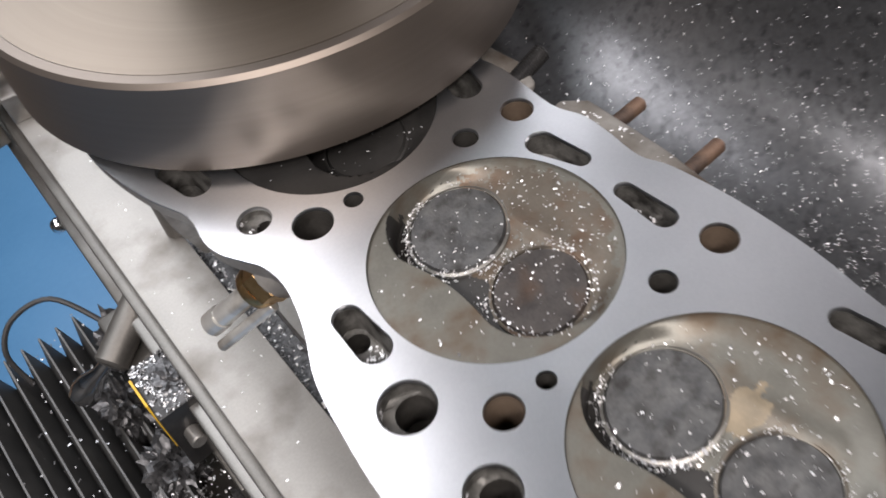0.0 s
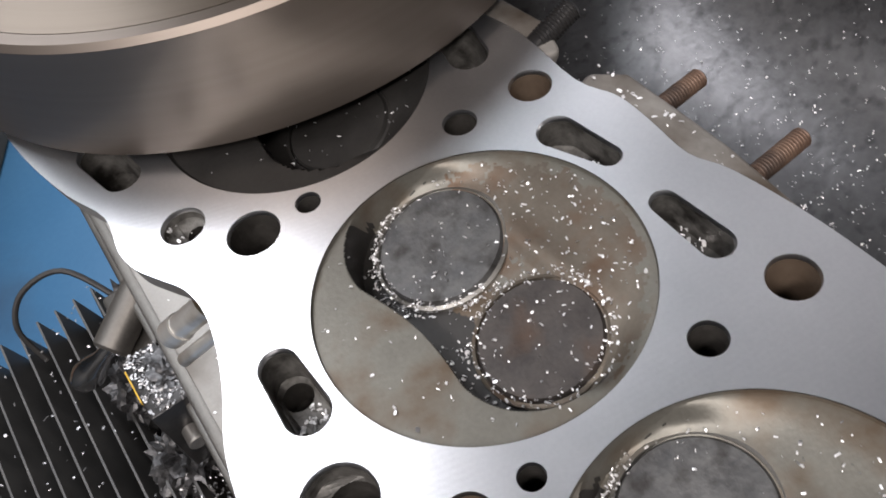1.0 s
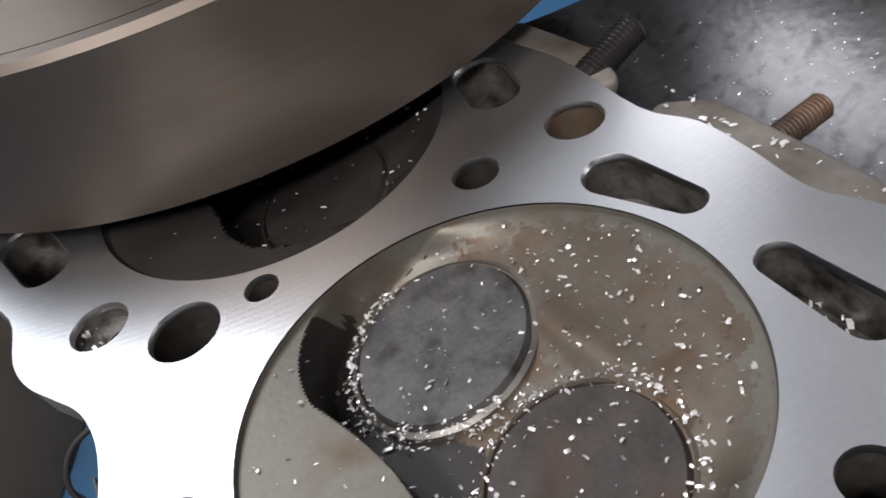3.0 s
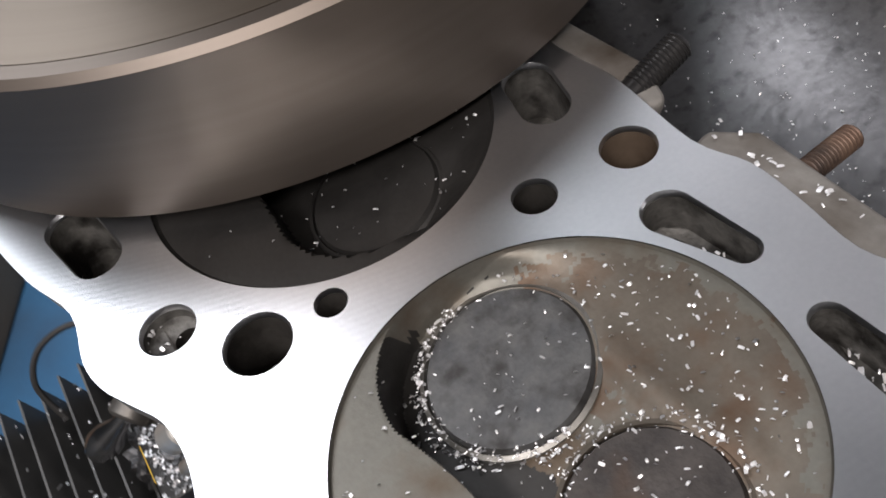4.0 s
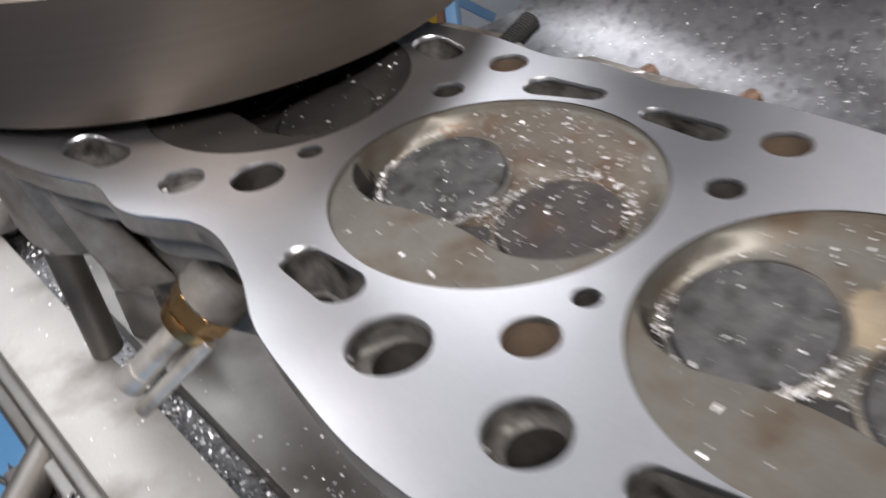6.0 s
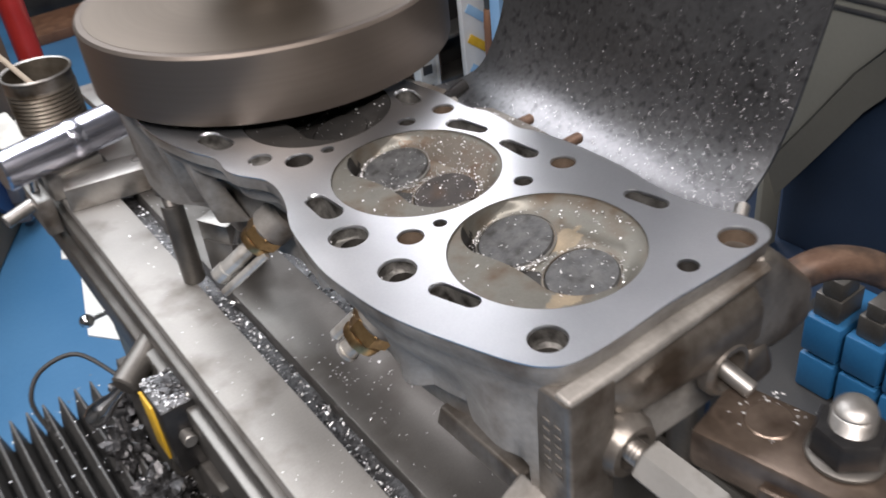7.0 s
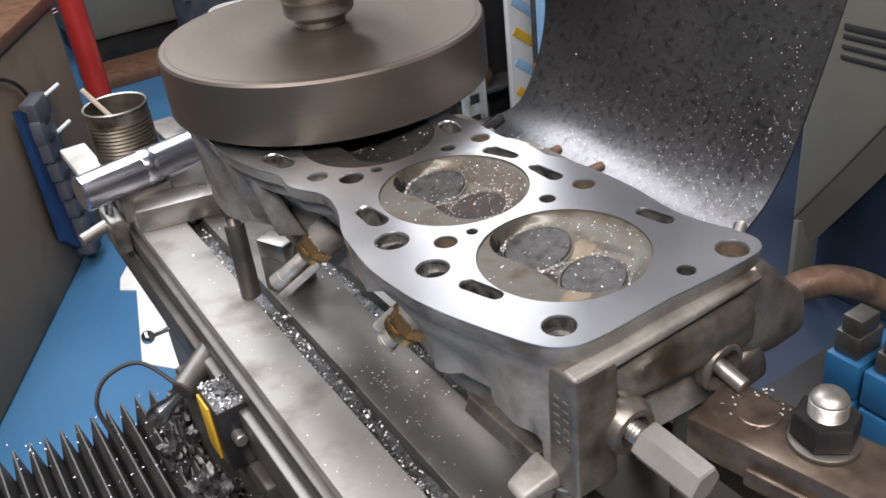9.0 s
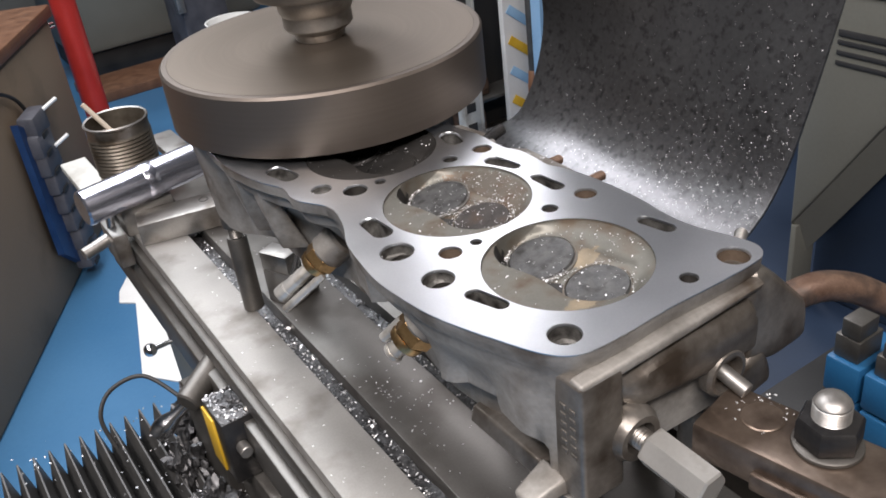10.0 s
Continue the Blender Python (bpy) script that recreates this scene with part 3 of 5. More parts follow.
                if z < -0.030:
                    stand *= 1 - 0.45 * smooth((-0.025 - p.y) / 0.007) * smooth((p.y + 0.060) / 0.009)
                if z > -0.060:
                    w *= (1 - stand) * smooth((p.y + 0.085) / 0.03)
                q.x += w * back * 0.026
            row.append(bm.verts.new((q.x, q.y, z)))
        rings.append(row)
    for a, b in zip(rings, rings[1:]):
        for i in range(n):
            bm.faces.new((a[i], a[(i + 1) % n], b[(i + 1) % n], b[i]))
    bm.faces.new(rings[-1])
    body = part("casting_body", bm, M_CAST, h, "rough sand-cast aluminium side walls")

    def lump(name, points, round_by, mat=M_CAST, label=""):
        bm = bmesh.new()
        for p in points:
            bm.verts.new(p)
        bmesh.ops.convex_hull(bm, input=bm.verts[:])
        bmesh.ops.dissolve_limit(bm, angle_limit=0.05, verts=bm.verts[:], edges=bm.edges[:])
        bmesh.ops.bevel(bm, geom=bm.edges[:], offset=round_by, segments=3, affect="EDGES", profile=0.5, clamp_overlap=True)
        return part(name, bm, mat, body, label)

    def block(x0, x1, y0, y1, z0, z1):
        return [(x, y, z) for x in (x0, x1) for y in (y0, y1) for z in (z0, z1)]

    # near end: corner pad, ridge under the face, stepped wall, foot
    lump("corner_pad", block(-0.0135, 0.012, -0.1135, -0.094, -0.083, -0.013), 0.0025, M_OILCAST)
    lump("end_flange", [(-0.013, -0.1135, -0.0125), (0.104, -0.1135, -0.0105), (-0.013, -0.104, -0.0115), (0.104, -0.104, -0.0105), (-0.012, -0.1130, -0.020), (0.104, -0.1120, -0.016), (-0.012, -0.104, -0.020), (0.104, -0.104, -0.016)], 0.002, M_CAST, "worn ridge of bright metal under the face")
    lump("end_wall", [(0.012, -0.1095, -0.022), (0.100, -0.1095, -0.020), (0.030, -0.1150, -0.032), (0.100, -0.1160, -0.028), (0.024, -0.1130, -0.043), (0.100, -0.1150, -0.050), (0.012, -0.1, -0.022), (0.1, -0.1, -0.02), (0.012, -0.1, -0.05), (0.1, -0.1, -0.055)], 0.004, M_OILCAST)
    lump("foot", [(-0.034, -0.099, -0.083), (-0.034, -0.085, -0.083), (-0.010, -0.102, -0.083), (-0.010, -0.080, -0.083), (-0.033, -0.098, -0.079), (-0.012, -0.100, -0.074), (-0.012, -0.082, -0.074), (-0.032, -0.086, -0.079)], 0.0015)
    # water outlet at the far corner of the near end
    lump("water_outlet", [(0.096, -0.1100, -0.006), (0.096, -0.072, -0.008), (0.113, -0.1085, -0.010), (0.115, -0.075, -0.010), (0.149, -0.1075, -0.047), (0.150, -0.076, -0.044), (0.150, -0.1075, -0.070), (0.151, -0.078, -0.072), (0.118, -0.1120, -0.066), (0.096, -0.1120, -0.055), (0.098, -0.075, -0.078)], 0.006, M_OILCAST, "stout oily cast water outlet")
    lump("outlet_web", [(0.090, -0.1130, -0.060), (0.108, -0.1125, -0.055), (0.118, -0.1130, -0.078), (0.090, -0.1130, -0.083), (0.09, -0.09, -0.06), (0.118, -0.09, -0.045), (0.118, -0.09, -0.083), (0.09, -0.09, -0.083)], 0.004, M_OILCAST)
    # ribs down the long side
    lump("low_rib", [(-0.013, -0.082, -0.092), (-0.013, -0.020, -0.092), (0.004, -0.082, -0.092), (0.004, -0.020, -0.092), (-0.011, -0.080, -0.081), (-0.011, -0.022, -0.081), (0.004, -0.080, -0.079), (0.004, -0.022, -0.079)], 0.0015, M_OILCAST)
    for y, x, w in ((0.178, -0.038, 0.009), (0.215, -0.040, 0.012)):
        lump("side_rib", [(x + 0.002, y - w, -0.010), (x + 0.002, y + w, -0.010), (x + 0.009, y - w, -0.010), (x + 0.009, y + w, -0.010), (x + 0.006, y - w * 0.7, -0.040), (x + 0.008, y + w * 0.5, -0.042), (x + 0.012, y - w * 0.4, -0.062), (x + 0.030, y - w, -0.066), (x + 0.030, y + w, -0.060), (x + 0.014, y + w * 0.4, -0.060)], 0.004)
    # cast flange along the stud side, a little under the milled face
    lump("stud_flange", [(0.0975, 0.004, -0.0030), (0.1085, 0.002, -0.0035), (0.112, 0.040, -0.004), (0.112, 0.078, -0.0045), (0.104, 0.086, -0.004), (0.092, 0.082, -0.0032), (0.0975, 0.004, -0.02), (0.109, 0.002, -0.02), (0.112, 0.078, -0.02), (0.092, 0.082, -0.02), (0.092, 0.040, -0.0030), (0.092, 0.040, -0.02)], 0.0015)
    lump("stud_flange", [(0.0955, 0.100, -0.0030), (0.104, 0.098, -0.0035), (0.109, 0.112, -0.004), (0.106, 0.140, -0.0045), (0.090, 0.150, -0.0032), (0.0955, 0.100, -0.02), (0.109, 0.112, -0.02), (0.106, 0.14, -0.02), (0.09, 0.15, -0.02)], 0.0015)
    # end bosses
    bm = bmesh.new()
    lathe(bm, [(0.0135, 0), (0.0135, 0.005), (0.0120, 0.007), (0.0098, 0.007), (0.0085, 0.001)], along((0.078, -0.109, -0.052), (0.078, -0.13, -0.052)), 28)
    part("end_boss", bm, M_OILCAST, body)
    bm = bmesh.new()
    lathe(bm, [(0.0150, 0), (0.0145, 0.005), (0.0120, 0.0095), (0.0085, 0.0095), (0.0080, 0.004)], along((0.018, -0.108, -0.056), (0.018, -0.13, -0.0565)), 28)
    part("end_boss", bm, M_OILCAST, body, "worn round boss round the hex bolt")
    # raised casting marks on the corner pad
    for row in range(2):
        for k in range(6):
            bm = bmesh.new()
            x = -0.0137
            box(bm, (x - 0.0004, -0.1095 + row * 0.0062, -0.030 - k * 0.0052), (x + 0.0006, -0.1057 + row * 0.0062, -0.0275 - k * 0.0052), 0.0003)
            part("cast_mark", bm, M_OILCAST, body)


def tessellate(loops):
    """Triangles over a plan with holes: each hole is joined to the outside by a bridge, then ears are cut."""
    import mathutils
    return mathutils.geometry.tessellate_polygon(loops)


cylinder_head()


def stud(p, q, mat, label, r=0.0030):
    s = thing("stud", p, label, "stud", group="studs on the head's side")
    bm = bmesh.new()
    rod(bm, p, q, r, 18, 0.001)
    part("shank", bm, mat, s)
    bm = bmesh.new()
    a = Vector(p) + (Vector(q) - Vector(p)) * 0.45
    threaded(bm, a, q, r * 1.06, 0.0011)
    part("thread", bm, mat, s)


stud((0.100, 0.0690, -0.0165), (0.1345, 0.0725, -0.0185), M_RUST, "rusty brown threaded stud standing out of the head")
stud((0.100, 0.0330, -0.0165), (0.1380, 0.0365, -0.0190), M_RUST, "rusty brown threaded stud standing out of the head")
stud((0.090, 0.1060, -0.008), (0.1165, 0.1085, -0.0015), M_BLACKNUT, "dark oily stud standing out of the head", 0.0036)
stud((0.108, -0.090, -0.012), (0.126, -0.080, -0.007), M_STEEL, "pale steel pin standing out of the head", 0.0032)


# ---- the cutter wheel and its spindle ----
CUT_R, CUT_X, CUT_Y0, FEED = 0.1160, 0.064, 0.2300, 0.0019


def cutter_wheel():
    c = thing("cutter_wheel", (CUT_X, CUT_Y0, 0.0), "large spinning steel fly-cutter wheel with a brushed rim", "milling cutter")
    bm = bmesh.new()
    m = Matrix.Translation((CUT_X, CUT_Y0, 0))
    lathe(bm, [(0.05, 0.0125), (0.098, 0.0125), (0.1125, 0.0040), (CUT_R, 0.0050), (CUT_R, 0.0440), (CUT_R - 0.0016, 0.0457), (0.1105, 0.0458), (0.1100, 0.0452)], m, 128)
    disc = part("disc", bm, M_CUTTER, c, "brushed grey-brown steel disc")
    bm = bmesh.new()
    lathe(bm, [(0.1101, 0.0447), (0.1103, 0.0459), (0.062, 0.0464), (0.030, 0.0465)], m, 128)
    part("top_plate", bm, M_CUTTERTOP, disc, "brown-stained steel top")
    bm = bmesh.new()
    box(bm, (-0.004, 0.098, 0.0004), (0.004, 0.107, 0.010), 0.0006, m)
    part("cutting_bit", bm, M_CHROME, c)
    bm = bmesh.new()
    box(bm, (-0.004, -0.107, 0.0012), (0.004, -0.098, 0.010), 0.0006, m)
    part("cutting_bit", bm, M_CHROME, c)
    return c


def spindle():
    s = thing("spindle", (CUT_X, CUT_Y0, 0.048), "dark steel machine spindle with a bright stepped nose", "machine spindle")
    m = Matrix.Translation((CUT_X, CUT_Y0, 0))
    bm = bmesh.new()
    lathe(bm, [(0.017, 0.0466), (0.018, 0.048), (0.0185, 0.052), (0.0235, 0.055), (0.0250, 0.057), (0.0250, 0.066), (0.0265, 0.068), (0.0275, 0.078), (0.027, 0.080)], m, 40)
    part("nose", bm, M_STEEL, s, "bright turned nose")
    bm = bmesh.new()
    lathe(bm, [(0.030, 0.079), (0.042, 0.081), (0.044, 0.084), (0.044, 0.13), (0.055, 0.135), (0.055, 0.42), (0.05, 0.425)], m, 40)
    part("quill", bm, M_DARKSTEEL, s)
    return s


CUTTER = cutter_wheel()
SPINDLE = spindle()


# ---- what stands on the table ----
def splash_shield():
    s = thing("splash_shield", (0.17, 0.05, TABLE), "curved dark sheet-steel chip guard, scuffed and speckled with chips", "chip guard")
    far = [(0.096, -0.040), (0.122, -0.040), (0.148, -0.037), (0.171, -0.029), (0.188, -0.013), (0.199, 0.010), (0.205, 0.036), (0.204, 0.062), (0.200, 0.10), (0.197, 0.16), (0.195, 0.26), (0.195, 0.36)]
    near = [(0.112, -0.050), (0.138, -0.049), (0.162, -0.043), (0.184, -0.028), (0.201, -0.005), (0.212, 0.019), (0.223, 0.046), (0.235, 0.078), (0.246, 0.115), (0.258, 0.18), (0.268, 0.27), (0.274, 0.36)]
    yf, yn, k = 0.172, -0.050, 24
    rows = []
    for (xf, zf), (xn, zn) in zip(far, near):
        yf = 0.170 + 0.045 * max(0.0, 1 - len(rows) / 3)
        rows.append([Vector((xf + (xn - xf) * i / k, yf + (yn - yf) * i / k, zf + (zn - zf) * i / k + 0.0005 * math.sin(9 * i / k))) for i in range(k + 1)])
    bm = bmesh.new()
    dense = []
    for j in range(len(rows) - 1):
        a, b, c, d = rows[max(0, j - 1)], rows[j], rows[j + 1], rows[min(len(rows) - 1, j + 2)]
        for q in range(4):
            t = q / 4
            dense.append([0.5 * (2 * b[i] + (c[i] - a[i]) * t + (2 * a[i] - 5 * b[i] + 4 * c[i] - d[i]) * t * t + (3 * b[i] - a[i] - 3 * c[i] + d[i]) * t ** 3) for i in range(k + 1)])
    dense.append(rows[-1])
    front = [[bm.verts.new(p) for p in row] for row in dense]
    back = [[bm.verts.new(p + Vector((0.0016, 0, -0.0012))) for p in row] for row in dense]
    h = len(dense)
    for j in range(h - 1):
        for i in range(k):
            bm.faces.new((front[j][i], front[j][i + 1], front[j + 1][i + 1], front[j + 1][i]))
            bm.faces.new((back[j][i], back[j + 1][i], back[j + 1][i + 1], back[j][i + 1]))
        for i in (0, k):
            bm.faces.new((front[j][i], front[j + 1][i], back[j + 1][i], back[j][i]))
    for i in range(k):
        for j in (0, h - 1):
            bm.faces.new((front[j][i], front[j][i + 1], back[j][i + 1], back[j][i]))
    part("sheet", bm, M_SHIELD, s)
    for y in (0.11, -0.01):
        bm = bmesh.new()
        box(bm, (0.121, y - 0.008, BED), (0.131, y + 0.008, -0.0475), 0.001)
        part("bracket", bm, M_DARKSTEEL, s)
    rnd = random.Random(4)
    spots = []
    while len(spots) < 2400:
        j, i = rnd.randrange(2, 34), rnd.randrange(k)
        w = i / k
        if rnd.random() > (0.03 + 0.95 * w * w) * (1 - 0.9 * j / 34) ** 2.0:
            continue
        p = dense[j][i].lerp(dense[j][i + 1], rnd.random()).lerp(dense[j + 1][i], rnd.random() * 0.9)
        nrm = (dense[j + 1][i] - dense[j][i]).cross(dense[j][i + 1] - dense[j][i]).normalized()
        if nrm.x > 0:
            nrm = -nrm
        spots.append((p, nrm))
    chips("shield_chips", "bright aluminium chips stuck to the guard", spots, 0.00048, M_CHIP, 0.0002)


splash_shield()


def brass_fitting(p, axis, length, beside):
    """A brass hexagon on the head's side with a stout tube and a thin rod out of it."""
    p, d = Vector(p), Vector(axis).normalized()
    f = thing("sensor_fitting", p, "tarnished brass hex fitting with bright steel tube in the head's side", "fitting", group="fittings in the head's side")
    bm = bmesh.new()
    rod(bm, p - d * 0.016, p + d * 0.002, 0.0125, 28, 0.002)
    part("boss", bm, M_CAST, f, "rough cast boss")
    bm = bmesh.new()
    hexagon(bm, p, p + d * 0.010, 0.0118, 0.0016)
    part("hexagon_nut", bm, M_BRASS, f, "tarnished brass hexagon")
    bm = bmesh.new()
    lathe(bm, [(0.0100, 0), (0.0104, 0.0015), (0.0096, 0.005), (0.0070, 0.0068)], along(p + d * 0.0095, p + d * 0.02), 24)
    part("collar", bm, M_BRASS, f)
    a = p + d * 0.015
    bm = bmesh.new()
    lathe(bm, [(0.0046, 0), (0.0051, 0.001), (0.0051, length * 0.74), (0.0058, length * 0.75), (0.0058, length - 0.0006), (0.0050, length), (0.0038, length - 0.0002), (0.0036, length - 0.006)], along(a, a + d), 24)
    part("tube", bm, M_PLATED, f)
    b = a + Vector(beside) - d * 0.004
    bm = bmesh.new()
    rod(bm, b, b + d * (length + 0.006), 0.0028, 16)
    part("thin_rod", bm, M_PLATED, f)


brass_fitting((-0.0097, 0.1390, -0.0563), (-0.652, 0.430, -0.622), 0.0325, (0.0, -0.0088, -0.0055))
brass_fitting((-0.0235, -0.0020, -0.0330), (-0.60, 0.42, -0.68), 0.0100, (0.0, 0.0040, 0.0095))


def support_post(x, y, neck, label):
    """A jack post from the table to the head's underside, with a threaded neck."""
    s = thing("support_post", (x, y, BED), label, "support post", group="posts under the head")
    bm = bmesh.new()
    lathe(bm, [(0.0083, 0), (0.0091, 0.001), (0.0087, neck - BED - 0.012), (0.0078, neck - BED - 0.010)], Matrix.Translation((x, y, BED)), 24)
    part("sleeve", bm, M_DARKSTEEL, s)
    bm = bmesh.new()
    threaded(bm, (x, y, neck - 0.0105), (x, y, neck), 0.0062, 0.0018)
    part("thread", bm, M_STEEL, s)
    bm = bmesh.new()
    lathe(bm, [(0.0085, neck + 0.0005), (0.0095, neck + 0.0015), (0.0095, -0.084), (0.0085, -0.0835)], Matrix.Translation((x, y, 0)), 24)
    part("pad", bm, M_DARKSTEEL, s)


support_post(-0.0073, 0.3374, -0.1170, "dark steel jack post with threaded top under the head")
support_post(-0.006, -0.098, -0.0880, "short steel jack screw under the head's corner")
support_post(0.09, -0.085, -0.0880, "short steel jack screw under the head's corner")


def parallel_block():
    b = thing("parallel_block", (-0.04, 0.325, TABLE), "ground steel parallel bar with a drilled hole lying on the table", "steel block")
    m = Matrix.Translation((-0.028, 0.447, TABLE)) @ Matrix.Rotation(radians(-13), 4, "Z")
    bm = bmesh.new()
    box(bm, (-0.034, -0.017, 0.0), (0.052, 0.017, 0.022), 0.0012, m)
    part("bar", bm, M_STEEL, b)
    bm = bmesh.new()
    lathe(bm, [(0.0046, 0.0), (0.0046, 0.0224), (0.0040, 0.0224), (0.0038, 0.006)], m @ Matrix.Translation((0.030, 0.004, 0)), 20)
    part("drilled_hole", bm, M_BLACK, b)


LAYOUT[0] = LAID
parallel_block()
LAYOUT[0] = Matrix.Identity(4)


def round_bar():
    s = thing("round_bar", (-0.05, 0.34, TABLE), "polished round steel bar wrapped in clear film, lying across the table", "steel bar")
    p, q = Vector((-0.102, 0.462, -0.112)), Vector((0.030, 0.480, -0.108))
    bm = bmesh.new()
    rod(bm, p, q, 0.0170, 36, 0.002)
    part("bar", bm, M_FILM, s)
    bm = bmesh.new()
    d = (q - p).normalized()
    for k in (0.45,):
        lathe(bm, [(0.0171, 0), (0.0177, 0.001), (0.0177, 0.012), (0.0171, 0.013)], along(p + (q - p) * k, q), 36)
    part("film_wrap", bm, M_FILM, s)
    bm = bmesh.new()
    box(bm, (-0.070, 0.466, TABLE), (-0.02, 0.490, -0.128), 0.002)
    part("rest", bm, M_STEEL, s)


LAYOUT[0] = LAID
round_bar()
LAYOUT[0] = Matrix.Identity(4)


def end_clutter():
    """Handles and brackets at the table's far corner."""
    t = thing("table_stop", (-0.11, 0.29, TABLE), "worn bright table stop with a short round handle", "table stop")
    bm = bmesh.new()
    rod(bm, (-0.112, 0.478, -0.163), (-0.074, 0.486, -0.157), 0.0062, 20)
    part("handle", bm, M_STEEL, t)
    bm = bmesh.new()
    box(bm, (-0.086, 0.455, -0.180), (-0.0725, 0.500, -0.146), 0.002)
    part("block", bm, M_STEEL, t)
    bm = bmesh.new()
    rod(bm, (-0.080, 0.480, -0.147), (-0.078, 0.481, -0.130), 0.004, 16)
    part("pin", bm, M_CHROME, t)
    b = thing("side_bracket", (-0.02, 0.46, TABLE), "grey slotted steel bracket at the table's end", "bracket")
    for i, x in enumerate((-0.066, -0.020, 0.035)):
        bm = bmesh.new()
        box(bm, (x - 0.014, 0.535 + 0.01 * i, TABLE + 0.0005), (x + 0.014, 0.68, TABLE + 0.010), 0.0015)
        part("bar", bm, M_STEEL if i else M_PALE, b)


LAYOUT[0] = LAID
end_clutter()
LAYOUT[0] = Matrix.Identity(4)


def tin_can():
    c = thing("tin_can", (-0.029, 0.572, TABLE + 0.0105), "old oily ribbed tin can with a pale stick in it", "tin can")
    z0, h, r = TABLE + 0.0105, 0.068, 0.0310
    prof = [(0.004, 0.001), (r - 0.001, 0.0)]
    for i in range(33):
        z = 0.003 + (h - 0.006) * i / 32
        prof.append((r + (0.0009 * math.cos(i * math.pi) if 5 < i < 27 else 0), z))
    prof += [(r + 0.0012, h - 0.002), (r + 0.0012, h), (r - 0.0008, h), (r - 0.0012, h - 0.003), (r - 0.0016, 0.012), (0.002, 0.011)]
    bm = bmesh.new()
    lathe(bm, prof, Matrix.Translation((-0.029, 0.572, z0)), 48)
    part("can_body", bm, M_TIN, c)
    bm = bmesh.new()
    lathe(bm, [(r + 0.0003, h - 0.0005), (r + 0.0016, h), (r + 0.0006, h + 0.0012), (r - 0.001, h + 0.0003), (r + 0.0003, h - 0.0005)], Matrix.Translation((-0.029, 0.572, z0)), 48, False)
    part("rim", bm, M_STEEL, c, "bright worn rim")
    s = thing("stick", (-0.012, 0.560, z0 + 0.014), "pale round stick standing in the tin can", "stick")
    bm = bmesh.new()
    rod(bm, (-0.012, 0.560, z0 + 0.014), (-0.053, 0.584, z0 + 0.088), 0.0026, 14)
    part("shaft", bm, M_WOOD, s)


LAYOUT[0] = LAID
tin_can()
LAYOUT[0] = Matrix.Identity(4)


def clamp():
    c = thing("clamp_strap", (0.085, -0.18, -0.07), "worn brown steel clamp strap bearing on the head's end", "clamp")
    d = Vector((0.10, -0.52, 0)).normalized()
    m = Matrix.Translation((0.077, -0.178, -0.0820)) @ Matrix.Rotation(math.atan2(d.y, d.x), 4, "Z")
    bm = bmesh.new()
    box(bm, (-0.062, -0.019, 0.0), (0.16, 0.019, 0.021), 0.0028, m)
    part("strap", bm, M_CLAMP, c)
    bm = bmesh.new()
    box(bm, (-0.030, -0.023, 0.0005), (0.155, -0.0185, 0.011), 0.002, m)
    part("lip", bm, M_CLAMP, c)
    bm = bmesh.new()
    lathe(bm, [(0.010, 0), (0.0105, 0.0006), (0.0098, 0.0011), (0.002, 0.0009)], m @ Matrix.Translation((-0.038, 0.004, 0.0208)), 28)
    part("pad_mark", bm, M_CLAMP, c)
    bm = bmesh.new()
    box(bm, (0.11, -0.018, BED + 0.0825), (0.15, 0.018, -0.0004), 0.001, m)
    part("heel_block", bm, M_DARKSTEEL, c)
    n = thing("clamp_nut", (0.085, -0.182, -0.067), "black hexagon nut and washer on a bright threaded stud", "nut")
    p = Vector((0.080, -0.170, -0.0608))
    up = Vector((0, 0, 1))
    bm = bmesh.new()
    lathe(bm, [(0.0085, 0), (0.0150, 0), (0.0156, 0.0006), (0.0154, 0.0020), (0.0145, 0.0026), (0.0085, 0.0034)], Matrix.Translation(p), 40)
    part("washer", bm, M_DARKSTEEL, n)
    bm = bmesh.new()
    lathe(bm, [(0.0135, 0.0034), (0.0148, 0.0045), (0.0148, 0.0145), (0.0136, 0.0162), (0.0085, 0.0166)], Matrix.Translation(p) @ Matrix.Rotation(0.35, 4, "Z"), 6)
    part("hexagon", bm, M_BLACKNUT, n)
    bm = bmesh.new()
    threaded(bm, p + up * 0.014, p + up * 0.0245, 0.0085, 0.0017, 28)
    lathe(bm, [(0.0080, 0.0), (0.0080, 0.0012), (0.0066, 0.0032), (0.0036, 0.0046), (0.0006, 0.0050)], Matrix.Translation(p + up * 0.0238), 28)
    part("stud_end", bm, M_STEEL, n, "bright thread")
    r = thing("clamp_pin", (0.089, -0.118, -0.060), "short bright steel pin between clamp and head", "pin")
    bm = bmesh.new()
    rod(bm, (0.078, -0.108, -0.052), (0.080, -0.126, -0.058), 0.0042, 20)
    part("shank", bm, M_STEEL, r)


clamp()


def hex_bolt():
    b = thing("hex_bolt", (0.028, -0.15, -0.068), "long pale hexagon bar screwed into the head's end", "hexagon bar")
    p, q = Vector((0.0185, -0.123, -0.0565)), Vector((0.0205, -0.157, -0.0605))
    bm = bmesh.new()
    hexagon(bm, p, q, 0.0098, 0.001)
    part("bar", bm, M_PLATED, b)
    bm = bmesh.new()
    threaded(bm, (0.018, -0.108, -0.056), p, 0.0055, 0.0018)
    part("thread", bm, M_STEEL, b)


hex_bolt()


